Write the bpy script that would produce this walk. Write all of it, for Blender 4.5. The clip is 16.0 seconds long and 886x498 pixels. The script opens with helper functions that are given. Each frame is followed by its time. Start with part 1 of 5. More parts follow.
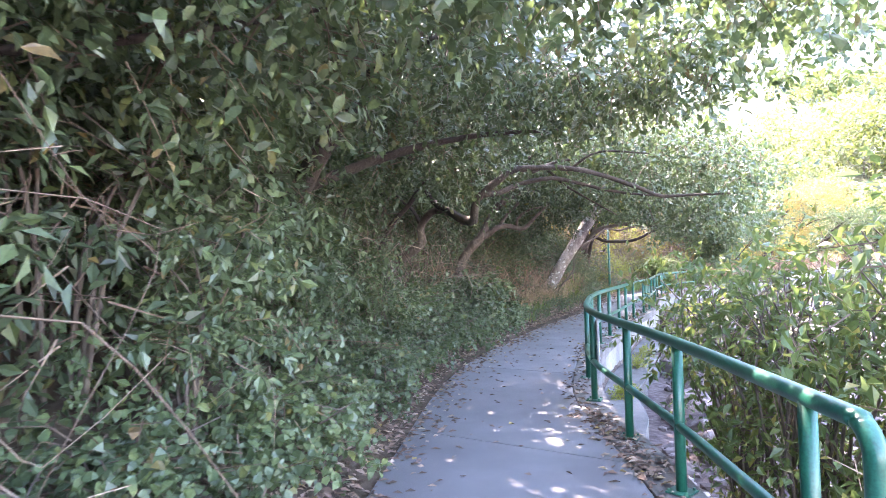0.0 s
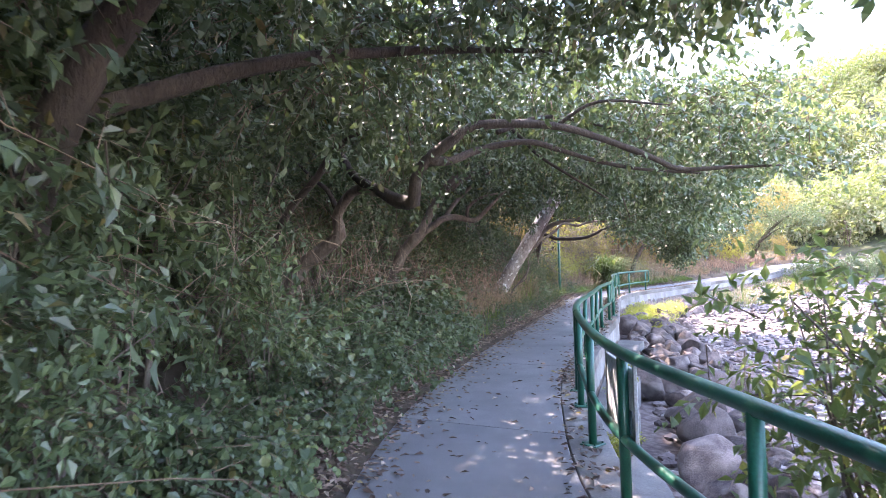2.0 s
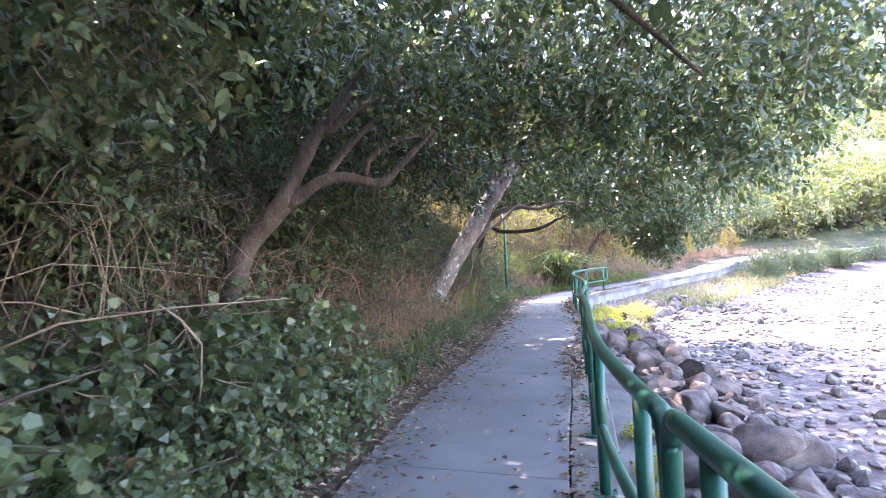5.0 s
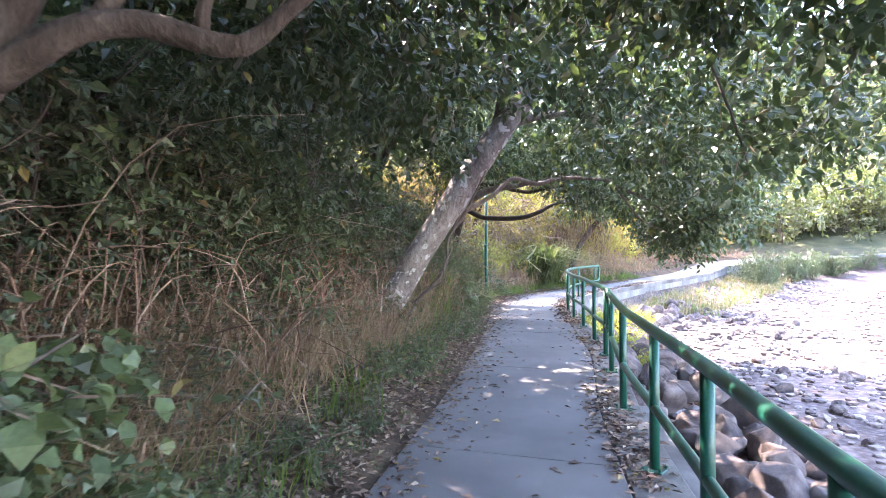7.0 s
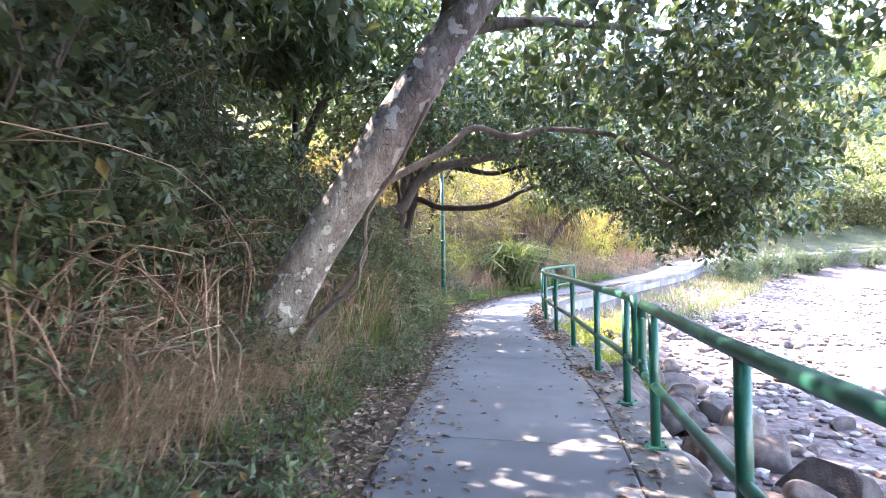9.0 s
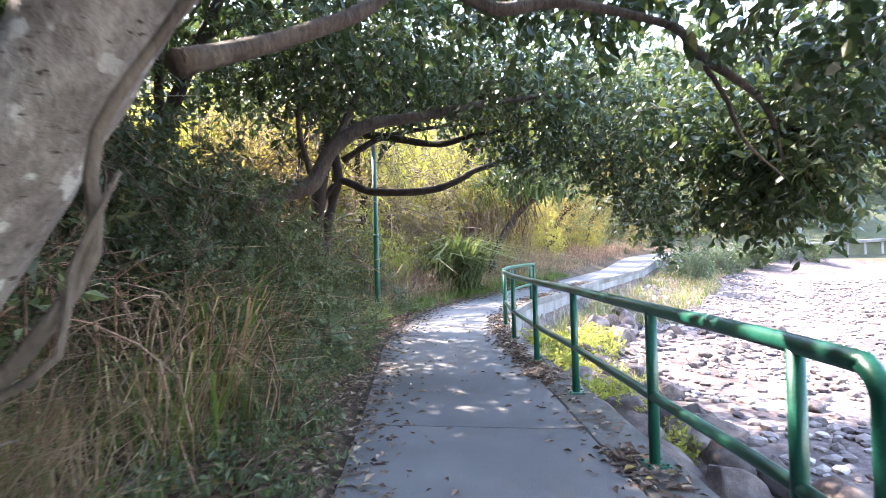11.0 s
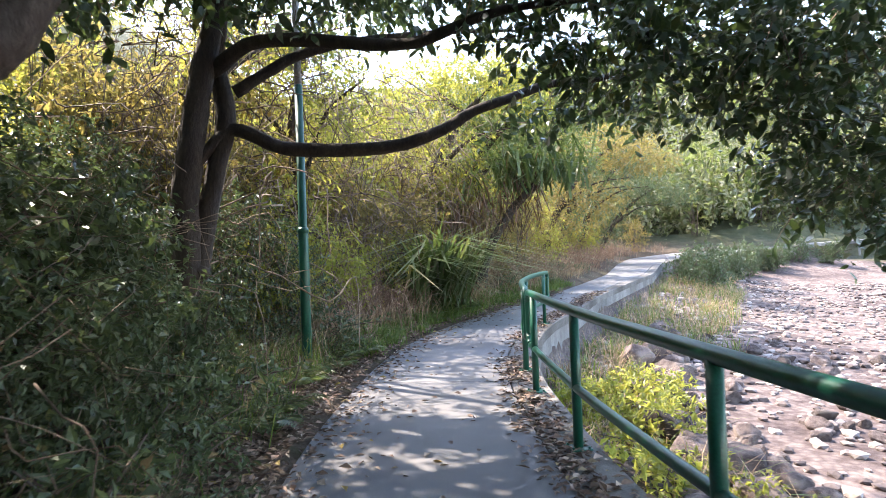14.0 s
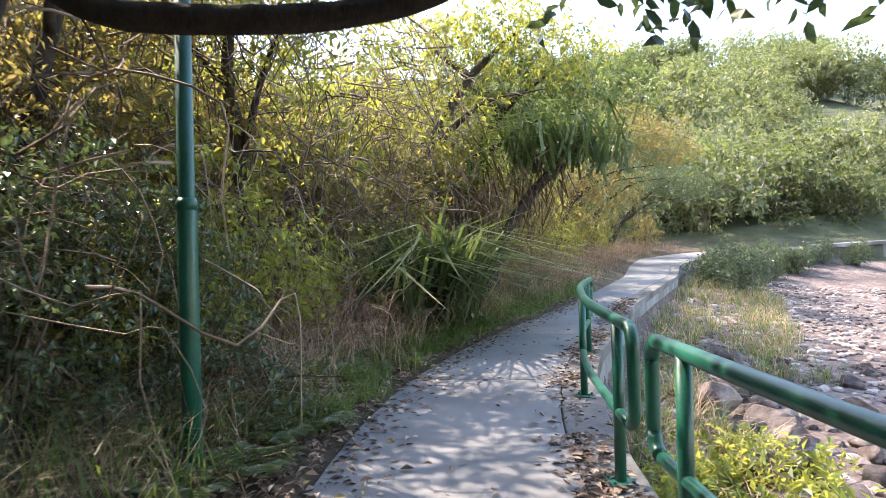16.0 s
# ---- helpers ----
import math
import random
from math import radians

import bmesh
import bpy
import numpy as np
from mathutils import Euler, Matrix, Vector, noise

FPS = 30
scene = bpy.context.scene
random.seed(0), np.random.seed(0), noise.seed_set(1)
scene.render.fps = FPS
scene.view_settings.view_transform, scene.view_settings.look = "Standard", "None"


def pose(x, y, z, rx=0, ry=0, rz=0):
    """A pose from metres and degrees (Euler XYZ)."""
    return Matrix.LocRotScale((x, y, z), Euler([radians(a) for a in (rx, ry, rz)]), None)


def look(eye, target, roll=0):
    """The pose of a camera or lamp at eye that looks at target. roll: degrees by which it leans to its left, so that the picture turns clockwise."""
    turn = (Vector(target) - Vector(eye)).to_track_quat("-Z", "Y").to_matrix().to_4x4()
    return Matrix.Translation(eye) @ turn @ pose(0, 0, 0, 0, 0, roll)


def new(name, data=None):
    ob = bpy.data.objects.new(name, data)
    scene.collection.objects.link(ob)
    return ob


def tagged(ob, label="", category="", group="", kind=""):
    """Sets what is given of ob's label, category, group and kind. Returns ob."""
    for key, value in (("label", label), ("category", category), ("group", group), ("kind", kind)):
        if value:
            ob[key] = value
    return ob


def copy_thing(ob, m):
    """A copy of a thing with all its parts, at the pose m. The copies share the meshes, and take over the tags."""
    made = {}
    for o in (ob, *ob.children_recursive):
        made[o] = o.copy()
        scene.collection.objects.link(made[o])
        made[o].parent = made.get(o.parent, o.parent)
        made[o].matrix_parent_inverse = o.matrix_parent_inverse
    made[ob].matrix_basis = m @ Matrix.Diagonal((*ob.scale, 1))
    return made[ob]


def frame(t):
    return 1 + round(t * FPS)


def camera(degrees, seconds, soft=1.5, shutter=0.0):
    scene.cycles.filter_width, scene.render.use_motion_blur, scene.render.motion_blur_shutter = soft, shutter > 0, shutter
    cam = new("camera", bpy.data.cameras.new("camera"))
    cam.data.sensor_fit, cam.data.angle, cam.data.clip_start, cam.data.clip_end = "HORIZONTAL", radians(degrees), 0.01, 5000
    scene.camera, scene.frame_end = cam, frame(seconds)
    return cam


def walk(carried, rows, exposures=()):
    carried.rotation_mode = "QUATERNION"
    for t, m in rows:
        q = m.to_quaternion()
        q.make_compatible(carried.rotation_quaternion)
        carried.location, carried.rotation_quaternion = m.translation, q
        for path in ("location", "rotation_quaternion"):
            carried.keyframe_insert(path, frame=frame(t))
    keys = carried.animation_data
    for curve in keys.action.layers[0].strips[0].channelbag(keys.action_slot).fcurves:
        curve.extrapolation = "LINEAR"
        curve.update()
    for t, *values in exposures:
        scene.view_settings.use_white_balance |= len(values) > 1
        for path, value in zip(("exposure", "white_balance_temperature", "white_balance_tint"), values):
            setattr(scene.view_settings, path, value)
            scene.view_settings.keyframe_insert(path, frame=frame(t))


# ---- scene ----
cam = camera(71.0, 16.0, soft=0.8, shutter=0.25)
PATH = [
    (0, (3.442, -5.005, 1.408), (2.345, -3.333, 1.469), -1.4),
    (0.5, (3.150, -4.480, 1.460), (2.153, -2.747, 1.513), -1.4),
    (1, (2.744, -3.825, 1.493), (1.810, -2.057, 1.542), -1.8),
    (1.5, (2.342, -3.129, 1.479), (1.416, -1.357, 1.527), -1.6),
    (2, (1.954, -2.509, 1.463), (1.029, -0.737, 1.515), -1.6),
    (2.5, (1.622, -1.819, 1.433), (0.708, -0.041, 1.486), -1.9),
    (3, (1.255, -1.095, 1.399), (0.387, 0.705, 1.457), -2.1),
    (3.5, (1.007, -0.356, 1.338), (0.193, 1.470, 1.399), -2.6),
    (4, (0.724, 0.381, 1.325), (-0.023, 2.236, 1.379), -3.3),
    (4.2, (0.605, 0.697, 1.345), (-0.131, 2.556, 1.400), -3.4),
    (6.3, (-0.607, 4.234, 1.442), (-1.324, 6.101, 1.454), -0.3),
    (6.5, (-0.781, 4.575, 1.420), (-1.461, 6.455, 1.432), -0.1),
    (7, (-0.985, 5.342, 1.414), (-1.650, 7.228, 1.427), -0.2),
    (7.5, (-1.181, 6.072, 1.402), (-1.789, 7.978, 1.420), -0.8),
    (8, (-1.333, 6.875, 1.365), (-1.906, 8.792, 1.387), -1.0),
    (8.2, (-1.401, 7.185, 1.310), (-1.966, 9.102, 1.333), -1.0),
    (10.3, (-2.360, 10.653, 1.268), (-2.837, 12.596, 1.288), -1.7),
    (10.5, (-2.430, 10.830, 1.304), (-2.837, 12.789, 1.318), -1.3),
    (11, (-2.545, 11.811, 1.268), (-2.905, 13.778, 1.283), -1.7),
    (11.5, (-2.717, 12.628, 1.289), (-3.018, 14.605, 1.304), -1.9),
    (12, (-2.813, 13.510, 1.266), (-3.104, 15.489, 1.283), -1.9),
    (12.5, (-2.966, 14.300, 1.282), (-3.233, 16.282, 1.301), -2.0),
    (13, (-3.093, 15.180, 1.278), (-3.359, 17.162, 1.297), -2.3),
    (13.5, (-3.301, 15.886, 1.303), (-3.580, 17.867, 1.323), -1.9),
    (14, (-3.459, 16.709, 1.309), (-3.737, 18.689, 1.330), -2.1),
    (14.5, (-3.635, 17.459, 1.321), (-3.914, 19.439, 1.345), -2.2),
    (15, (-3.780, 18.339, 1.325), (-4.047, 20.320, 1.348), -2.2),
    (15.5, (-3.964, 19.137, 1.344), (-4.224, 21.120, 1.364), -1.9),
    (16, (-4.083, 20.042, 1.335), (-4.332, 22.027, 1.345), -1.5),
]
walk(cam, [(t, look(eye, target, roll)) for t, eye, target, roll in PATH],
     exposures=[(0.0, 4.6, 6650, 30), (1.0, 4.15, 6650, 30), (2.5, 4.1, 6550, 30), (4.0, 4.25, 6500, 30), (7.0, 4.25, 6600, 27), (8.2, 4.3, 6650, 25), (10.5, 3.95, 6650, 21), (11.0, 3.75, 6650, 19), (13.5, 3.15, 6750, 17), (15.0, 2.7, 6900, 15), (16.0, 2.7, 6950, 15)])

# ---- world and light ----
SUN_TO = Vector((-0.56, 0.32, 0.765)).normalized()
world = bpy.data.worlds.new("sky")
scene.world = world
world.use_nodes = True
wn = world.node_tree.nodes
sky = wn.new("ShaderNodeTexSky")
sky.sky_type, sky.sun_disc = "NISHITA", False
sky.sun_elevation = math.asin(SUN_TO.z)
sky.sun_rotation = math.atan2(SUN_TO.x, SUN_TO.y)
sky.air_density, sky.dust_density = 1.2, 0.8
world.node_tree.links.new(sky.outputs[0], wn["Background"].inputs[0])
wn["Background"].inputs[1].default_value = 0.15
sun = new("sun", bpy.data.lights.new("sun", "SUN"))
sun.data.energy, sun.data.angle, sun.data.color = 2.5, radians(0.6), (1.0, 0.93, 0.82)
sun.matrix_world = look(SUN_TO * 80, (0, 0, 0))

# ---- materials ----
def material(name, rough=0.7, spec=0.5):
    m = bpy.data.materials.new(name)
    m.use_nodes = True
    b = m.node_tree.nodes["Principled BSDF"]
    b.inputs["Roughness"].default_value = rough
    b.inputs["Specular IOR Level"].default_value = spec
    return m, m.node_tree, b


def ramp(nt, source, stops):
    r = nt.nodes.new("ShaderNodeValToRGB")
    while len(r.color_ramp.elements) < len(stops):
        r.color_ramp.elements.new(0.5)
    for e, (p, c) in zip(r.color_ramp.elements, stops):
        e.position, e.color = p, (*c, 1)
    nt.links.new(source, r.inputs[0])
    return r.outputs[0]


def noise_of(nt, scale, detail=4, rough=0.6, stretch=None):
    tc = nt.nodes.new("ShaderNodeTexCoord")
    n = nt.nodes.new("ShaderNodeTexNoise")
    n.inputs["Scale"].default_value, n.inputs["Detail"].default_value, n.inputs["Roughness"].default_value = scale, detail, rough
    source = tc.outputs["Object"]
    if stretch:
        mp = nt.nodes.new("ShaderNodeMapping")
        mp.inputs["Scale"].default_value = stretch
        nt.links.new(source, mp.inputs[0])
        source = mp.outputs[0]
    nt.links.new(source, n.inputs[0])
    return n.outputs[0]


def mixed(nt, fac, a, b, mode="MIX"):
    m = nt.nodes.new("ShaderNodeMix")
    m.data_type, m.blend_type = "RGBA", mode
    for value, socket in ((fac, m.inputs[0]), (a, m.inputs[6]), (b, m.inputs[7])):
        if isinstance(value, (int, float)):
            socket.default_value = value
        elif isinstance(value, tuple):
            socket.default_value = (*value, 1)
        else:
            nt.links.new(value, socket)
    return m.outputs[2]


def bumped(nt, b, height, strength, distance):
    n = nt.nodes.new("ShaderNodeBump")
    n.inputs["Strength"].default_value, n.inputs["Distance"].default_value = strength, distance
    nt.links.new(height, n.inputs["Height"])
    nt.links.new(n.outputs[0], b.inputs["Normal"])


def leaf_material(name, stops, rough=0.42, through_light=0.35, glow=(0.45, 0.6, 0.08), spec=0.5, plant_tint=0.25):
    """Leaf colours picked leaf by leaf, with light passing through the blade."""
    m, nt, b = material(name, rough, spec)
    g = nt.nodes.new("ShaderNodeNewGeometry")
    col = ramp(nt, g.outputs["Random Per Island"], stops)
    vein = ramp(nt, noise_of(nt, 60, 2), [(0.35, (0.72, 0.72, 0.72)), (0.7, (1.1, 1.1, 1.1))])
    col = mixed(nt, 1.0, col, vein, "MULTIPLY")
    o = nt.nodes.new("ShaderNodeObjectInfo")
    lo, hi = 1 - plant_tint, 1 + plant_tint
    col = mixed(nt, 1.0, col, ramp(nt, o.outputs["Random"], [(0.0, (lo, lo, lo)), (0.5, (1, 1, 1)), (1.0, (hi * 1.05, hi, hi * 0.9))]), "MULTIPLY")
    nt.links.new(col, b.inputs["Base Color"])
    t = nt.nodes.new("ShaderNodeBsdfTranslucent")
    nt.links.new(mixed(nt, 0.5, col, glow), t.inputs[0])
    mx = nt.nodes.new("ShaderNodeMixShader")
    mx.inputs[0].default_value = through_light
    nt.links.new(b.outputs[0], mx.inputs[1])
    nt.links.new(t.outputs[0], mx.inputs[2])
    nt.links.new(mx.outputs[0], nt.nodes["Material Output"].inputs[0])
    return m


def surface(name, dark, light, scale, rough=0.85, bump=0.4, dist=0.01, fine=None, stains=None, stretch=None, spec=0.4, object_tint=0.0):
    """Two scales of colour variation and relief."""
    m, nt, b = material(name, rough, spec)
    a = noise_of(nt, scale, 5, 0.65, stretch)
    col = ramp(nt, a, [(0.28, dark), (0.72, light)])
    f = noise_of(nt, fine or scale * 14, 4, 0.7, stretch)
    col = mixed(nt, 1.0, col, ramp(nt, f, [(0.3, (0.66, 0.66, 0.66)), (0.7, (1.2, 1.2, 1.2))]), "MULTIPLY")
    if stains:
        s = noise_of(nt, scale * 0.35, 3, 0.5)
        col = mixed(nt, ramp(nt, s, [(0.5, (0, 0, 0)), (0.72, (1, 1, 1))]), col, stains)
    if object_tint:
        o = nt.nodes.new("ShaderNodeObjectInfo")
        v = 1 - object_tint
        col = mixed(nt, 1.0, col, ramp(nt, o.outputs["Random"], [(0.0, (v, v, v)), (1.0, (1 + object_tint, 1 + object_tint * 0.9, 1 + object_tint * 0.8))]), "MULTIPLY")
    nt.links.new(col, b.inputs["Base Color"])
    bumped(nt, b, f, bump, dist)
    return m


def island_surface(name, stops, rough=0.85, scale=30, bump=0.3):
    """Colour picked piece by piece in a joined mesh."""
    m, nt, b = material(name, rough)
    g = nt.nodes.new("ShaderNodeNewGeometry")
    col = ramp(nt, g.outputs["Random Per Island"], stops)
    f = noise_of(nt, scale, 4)
    col = mixed(nt, 1.0, col, ramp(nt, f, [(0.3, (0.7, 0.7, 0.7)), (0.7, (1.15, 1.15, 1.15))]), "MULTIPLY")
    nt.links.new(col, b.inputs["Base Color"])
    bumped(nt, b, f, bump, 0.01)
    return m


LEAF_DARK = leaf_material("dark_leaf", [(0.0, (0.034, 0.058, 0.034)), (0.5, (0.05, 0.088, 0.046)), (0.85, (0.075, 0.12, 0.055)), (0.97, (0.11, 0.15, 0.06)), (1.0, (0.26, 0.2, 0.05))], rough=0.34, through_light=0.2, glow=(0.22, 0.32, 0.07))
LEAF_MID = leaf_material("mid_leaf", [(0.0, (0.055, 0.08, 0.044)), (0.5, (0.085, 0.125, 0.062)), (0.9, (0.125, 0.17, 0.075)), (0.98, (0.14, 0.15, 0.05)), (1.0, (0.2, 0.12, 0.06))], rough=0.36, through_light=0.22, glow=(0.24, 0.34, 0.09))
LEAF_LIGHT = leaf_material("light_leaf", [(0.0, (0.06, 0.1, 0.03)), (0.5, (0.1, 0.16, 0.045)), (0.85, (0.16, 0.2, 0.06)), (1.0, (0.32, 0.26, 0.06))], through_light=0.6, glow=(0.8, 0.74, 0.12))
LEAF_OLIVE = leaf_material("olive_leaf", [(0.0, (0.08, 0.085, 0.035)), (0.5, (0.15, 0.14, 0.055)), (0.8, (0.23, 0.18, 0.08)), (1.0, (0.28, 0.17, 0.09))], rough=0.55, through_light=0.5, glow=(0.62, 0.5, 0.12))
# greyed, paler greens: distance haze is mixed into these leaf colours
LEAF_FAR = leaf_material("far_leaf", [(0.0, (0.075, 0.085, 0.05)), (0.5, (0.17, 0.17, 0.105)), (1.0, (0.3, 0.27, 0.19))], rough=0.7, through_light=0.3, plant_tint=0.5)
LEAF_FRESH = leaf_material("fresh_leaf", [(0.0, (0.045, 0.085, 0.03)), (0.5, (0.075, 0.13, 0.045)), (0.88, (0.12, 0.18, 0.06)), (0.96, (0.3, 0.26, 0.06)), (1.0, (0.36, 0.27, 0.08))], through_light=0.35, glow=(0.38, 0.46, 0.1))
LEAF_SHRUB = leaf_material("shrub_leaf", [(0.0, (0.048, 0.07, 0.042)), (0.5, (0.075, 0.11, 0.06)), (0.85, (0.105, 0.145, 0.068)), (0.94, (0.12, 0.16, 0.06)), (0.965, (0.2, 0.12, 0.07)), (1.0, (0.26, 0.2, 0.06))], rough=0.36, through_light=0.25, glow=(0.25, 0.35, 0.1))
GRASS_DRY = leaf_material("dry_grass", [(0.0, (0.2, 0.115, 0.075)), (0.5, (0.44, 0.29, 0.185)), (0.9, (0.58, 0.44, 0.29)), (1.0, (0.15, 0.18, 0.07))], rough=0.75, through_light=0.3, glow=(0.5, 0.4, 0.2))
GRASS_GREEN = leaf_material("green_grass", [(0.0, (0.04, 0.085, 0.025)), (0.6, (0.08, 0.15, 0.04)), (0.92, (0.16, 0.2, 0.06)), (1.0, (0.35, 0.28, 0.13))], rough=0.55, through_light=0.35)
LITTER = island_surface("fallen_leaf", [(0.0, (0.07, 0.048, 0.036)), (0.45, (0.18, 0.115, 0.085)), (0.8, (0.31, 0.22, 0.17)), (0.95, (0.45, 0.36, 0.28)), (1.0, (0.28, 0.2, 0.04))], 0.8)
BARK = surface("bark", (0.07, 0.052, 0.04), (0.2, 0.16, 0.13), 5, 0.9, 0.8, 0.02, 40, stretch=(1, 1, 0.35))
BARK_DARK = surface("dark_bark", (0.028, 0.021, 0.017), (0.085, 0.065, 0.05), 6, 0.9, 0.8, 0.02, 45, stretch=(1, 1, 0.4))


def pale_bark():
    """Grey-brown bark under white lichen blotches and dark scars."""
    m, nt, b = material("pale_bark", 0.88, 0.3)
    a = noise_of(nt, 4, 5, 0.65, (1, 1, 0.5))
    col = ramp(nt, a, [(0.3, (0.14, 0.115, 0.1)), (0.5, (0.33, 0.29, 0.265)), (0.7, (0.5, 0.46, 0.43))])
    f = noise_of(nt, 34, 5, 0.7, (1, 1, 0.45))
    col = mixed(nt, 1.0, col, ramp(nt, f, [(0.32, (0.55, 0.53, 0.52)), (0.68, (1.2, 1.2, 1.2))]), "MULTIPLY")
    blot = ramp(nt, noise_of(nt, 9, 3, 0.45), [(0.57, (0, 0, 0)), (0.61, (1, 1, 1))])
    col = mixed(nt, blot, col, (0.6, 0.58, 0.55))
    scar = ramp(nt, noise_of(nt, 14, 4, 0.6, (1, 1, 2.2)), [(0.62, (0, 0, 0)), (0.68, (1, 1, 1))])
    col = mixed(nt, scar, col, (0.07, 0.055, 0.05))
    nt.links.new(col, b.inputs["Base Color"])
    bumped(nt, b, f, 0.9, 0.03)
    return m


BARK_PALE = pale_bark()
TWIG = island_surface("twig", [(0.0, (0.06, 0.042, 0.03)), (0.6, (0.18, 0.122, 0.085)), (1.0, (0.36, 0.27, 0.2))])
TWIG_RED = island_surface("dry_red_twig", [(0.0, (0.12, 0.07, 0.05)), (0.6, (0.3, 0.18, 0.125)), (1.0, (0.46, 0.33, 0.24))])
STRAP = leaf_material("strap_leaf", [(0.0, (0.045, 0.075, 0.03)), (0.6, (0.08, 0.125, 0.045)), (0.92, (0.14, 0.18, 0.06)), (1.0, (0.36, 0.3, 0.15))], rough=0.4, through_light=0.3, glow=(0.3, 0.4, 0.08))
PAINT = surface("green_paint", (0.004, 0.062, 0.042), (0.01, 0.115, 0.075), 3, 0.35, 0.12, 0.003, 90, stains=(0.03, 0.14, 0.1), spec=0.5)
CONCRETE = surface("path_concrete", (0.14, 0.136, 0.138), (0.23, 0.224, 0.226), 0.9, 0.88, 0.35, 0.006, 110, stains=(0.1, 0.097, 0.1), object_tint=0.1)
KERB = surface("kerb_concrete", (0.1, 0.095, 0.09), (0.24, 0.225, 0.21), 1.6, 0.92, 0.6, 0.01, 70, stains=(0.07, 0.06, 0.05), object_tint=0.15)
WALL = surface("sea_wall_concrete", (0.12, 0.115, 0.11), (0.33, 0.32, 0.31), 1.1, 0.9, 0.6, 0.012, 40, stains=(0.09, 0.085, 0.08), stretch=(1, 1, 0.3))
ROCK = surface("rock", (0.055, 0.041, 0.04), (0.2, 0.158, 0.147), 2.4, 0.9, 0.9, 0.03, 26, stains=(0.27, 0.235, 0.22), object_tint=0.45)
COBBLE = island_surface("cobble", [(0.0, (0.07, 0.052, 0.05)), (0.4, (0.16, 0.125, 0.115)), (0.8, (0.28, 0.235, 0.215)), (1.0, (0.42, 0.37, 0.34))], 0.9, 14, 0.5)


def ground_material():
    """Soil with litter on the slope, pale shingle on the beach, told apart by height and place along the slope."""
    m, nt, b = material("ground", 0.95, 0.3)
    tc = nt.nodes.new("ShaderNodeTexCoord")
    at = nt.nodes.new("ShaderNodeAttribute")
    at.attribute_name = "beach"
    soil = ramp(nt, noise_of(nt, 1.7, 6), [(0.3, (0.035, 0.026, 0.018)), (0.55, (0.09, 0.065, 0.045)), (0.75, (0.06, 0.075, 0.025))])
    shore = ramp(nt, noise_of(nt, 2.6, 6, 0.7), [(0.3, (0.13, 0.1, 0.095)), (0.55, (0.25, 0.205, 0.185)), (0.75, (0.34, 0.29, 0.26))])
    pebble = nt.nodes.new("ShaderNodeTexVoronoi")
    pebble.inputs["Scale"].default_value = 9.0
    nt.links.new(tc.outputs["Object"], pebble.inputs[0])
    shore = mixed(nt, 1.0, shore, ramp(nt, pebble.outputs["Distance"], [(0.0, (1.15, 1.15, 1.15)), (0.75, (0.55, 0.5, 0.5))]), "MULTIPLY")
    far = nt.nodes.new("ShaderNodeAttribute")
    far.attribute_name = "scrub"
    scrub = ramp(nt, noise_of(nt, 0.6, 7, 0.7), [(0.3, (0.035, 0.045, 0.022)), (0.55, (0.08, 0.085, 0.045)), (0.75, (0.13, 0.115, 0.07))])
    land = mixed(nt, far.outputs["Fac"], soil, scrub)
    shore = mixed(nt, 1.0, shore, ramp(nt, noise_of(nt, 0.45, 5, 0.65), [(0.38, (0.5, 0.47, 0.48)), (0.6, (1.08, 1.06, 1.04))]), "MULTIPLY")
    nt.links.new(mixed(nt, at.outputs["Fac"], land, shore), b.inputs["Base Color"])
    bumped(nt, b, noise_of(nt, 11, 6, 0.7), 0.8, 0.05)
    return m


GROUND = ground_material()
BOARD = surface("notice_board", (0.66, 0.66, 0.67), (0.78, 0.78, 0.78), 3, 0.5, 0.05, 0.002)
PANEL_BLUE = surface("blue_panel", (0.05, 0.1, 0.14), (0.12, 0.18, 0.2), 6, 0.5, 0.05, 0.002)
PANEL_GREEN = surface("green_panel", (0.08, 0.14, 0.05), (0.18, 0.22, 0.07), 8, 0.5, 0.05, 0.002)

# ---- plan: lines along the walk, x as a function of y ----
LEFT_Y = (-40, -16, -8, -5, -3, -1.2, 0.5, 1.9, 3.3, 4.3, 6.5, 8.5, 10.3, 12.4, 15.1, 17.4, 20.5, 22.5, 24.5, 26.3, 28.5, 30.3, 34.4, 38.7, 44, 50, 54, 57, 60, 64, 69, 75, 900)
LEFT_X = (19, 8.4, 3.9, 2.3, 1.35, 0.47, -0.4, -1.0, -1.48, -1.72, -2.23, -2.62, -2.88, -3.25, -3.78, -4.3, -5.04, -5.25, -5.38, -5.3, -4.92, -4.45, -3.12, -1.84, -0.3, 1.0, 2.2, 5.0, 10, 19, 31, 47, 60)
RAIL_Y = (-40, -16, -8, -5, -2.42, -1.12, -0.07, 1.18, 2.38, 3.58, 4.28, 5.62, 7.02, 8.37, 9.74, 11.12, 12.53, 14.25, 15.92, 17.56, 19.13, 20.7, 22.35, 23.3, 25.0, 26.8, 28.6, 30, 34.8, 38.6, 44.2, 49, 52, 55, 57.5, 60, 64, 69, 75, 900)
RAIL_X = (21, 10.8, 6.6, 4.7, 3.3, 2.6, 1.97, 1.18, 0.68, 0.28, 0.04, -0.32, -0.58, -0.8, -1.06, -1.32, -1.5, -1.72, -2.09, -2.43, -2.82, -3.16, -3.42, -3.54, -3.6, -3.48, -3.18, -2.78, -1.65, -0.4, 1.55, 2.8, 4.2, 7.0, 10.5, 14.0, 22.6, 34, 50, 60)


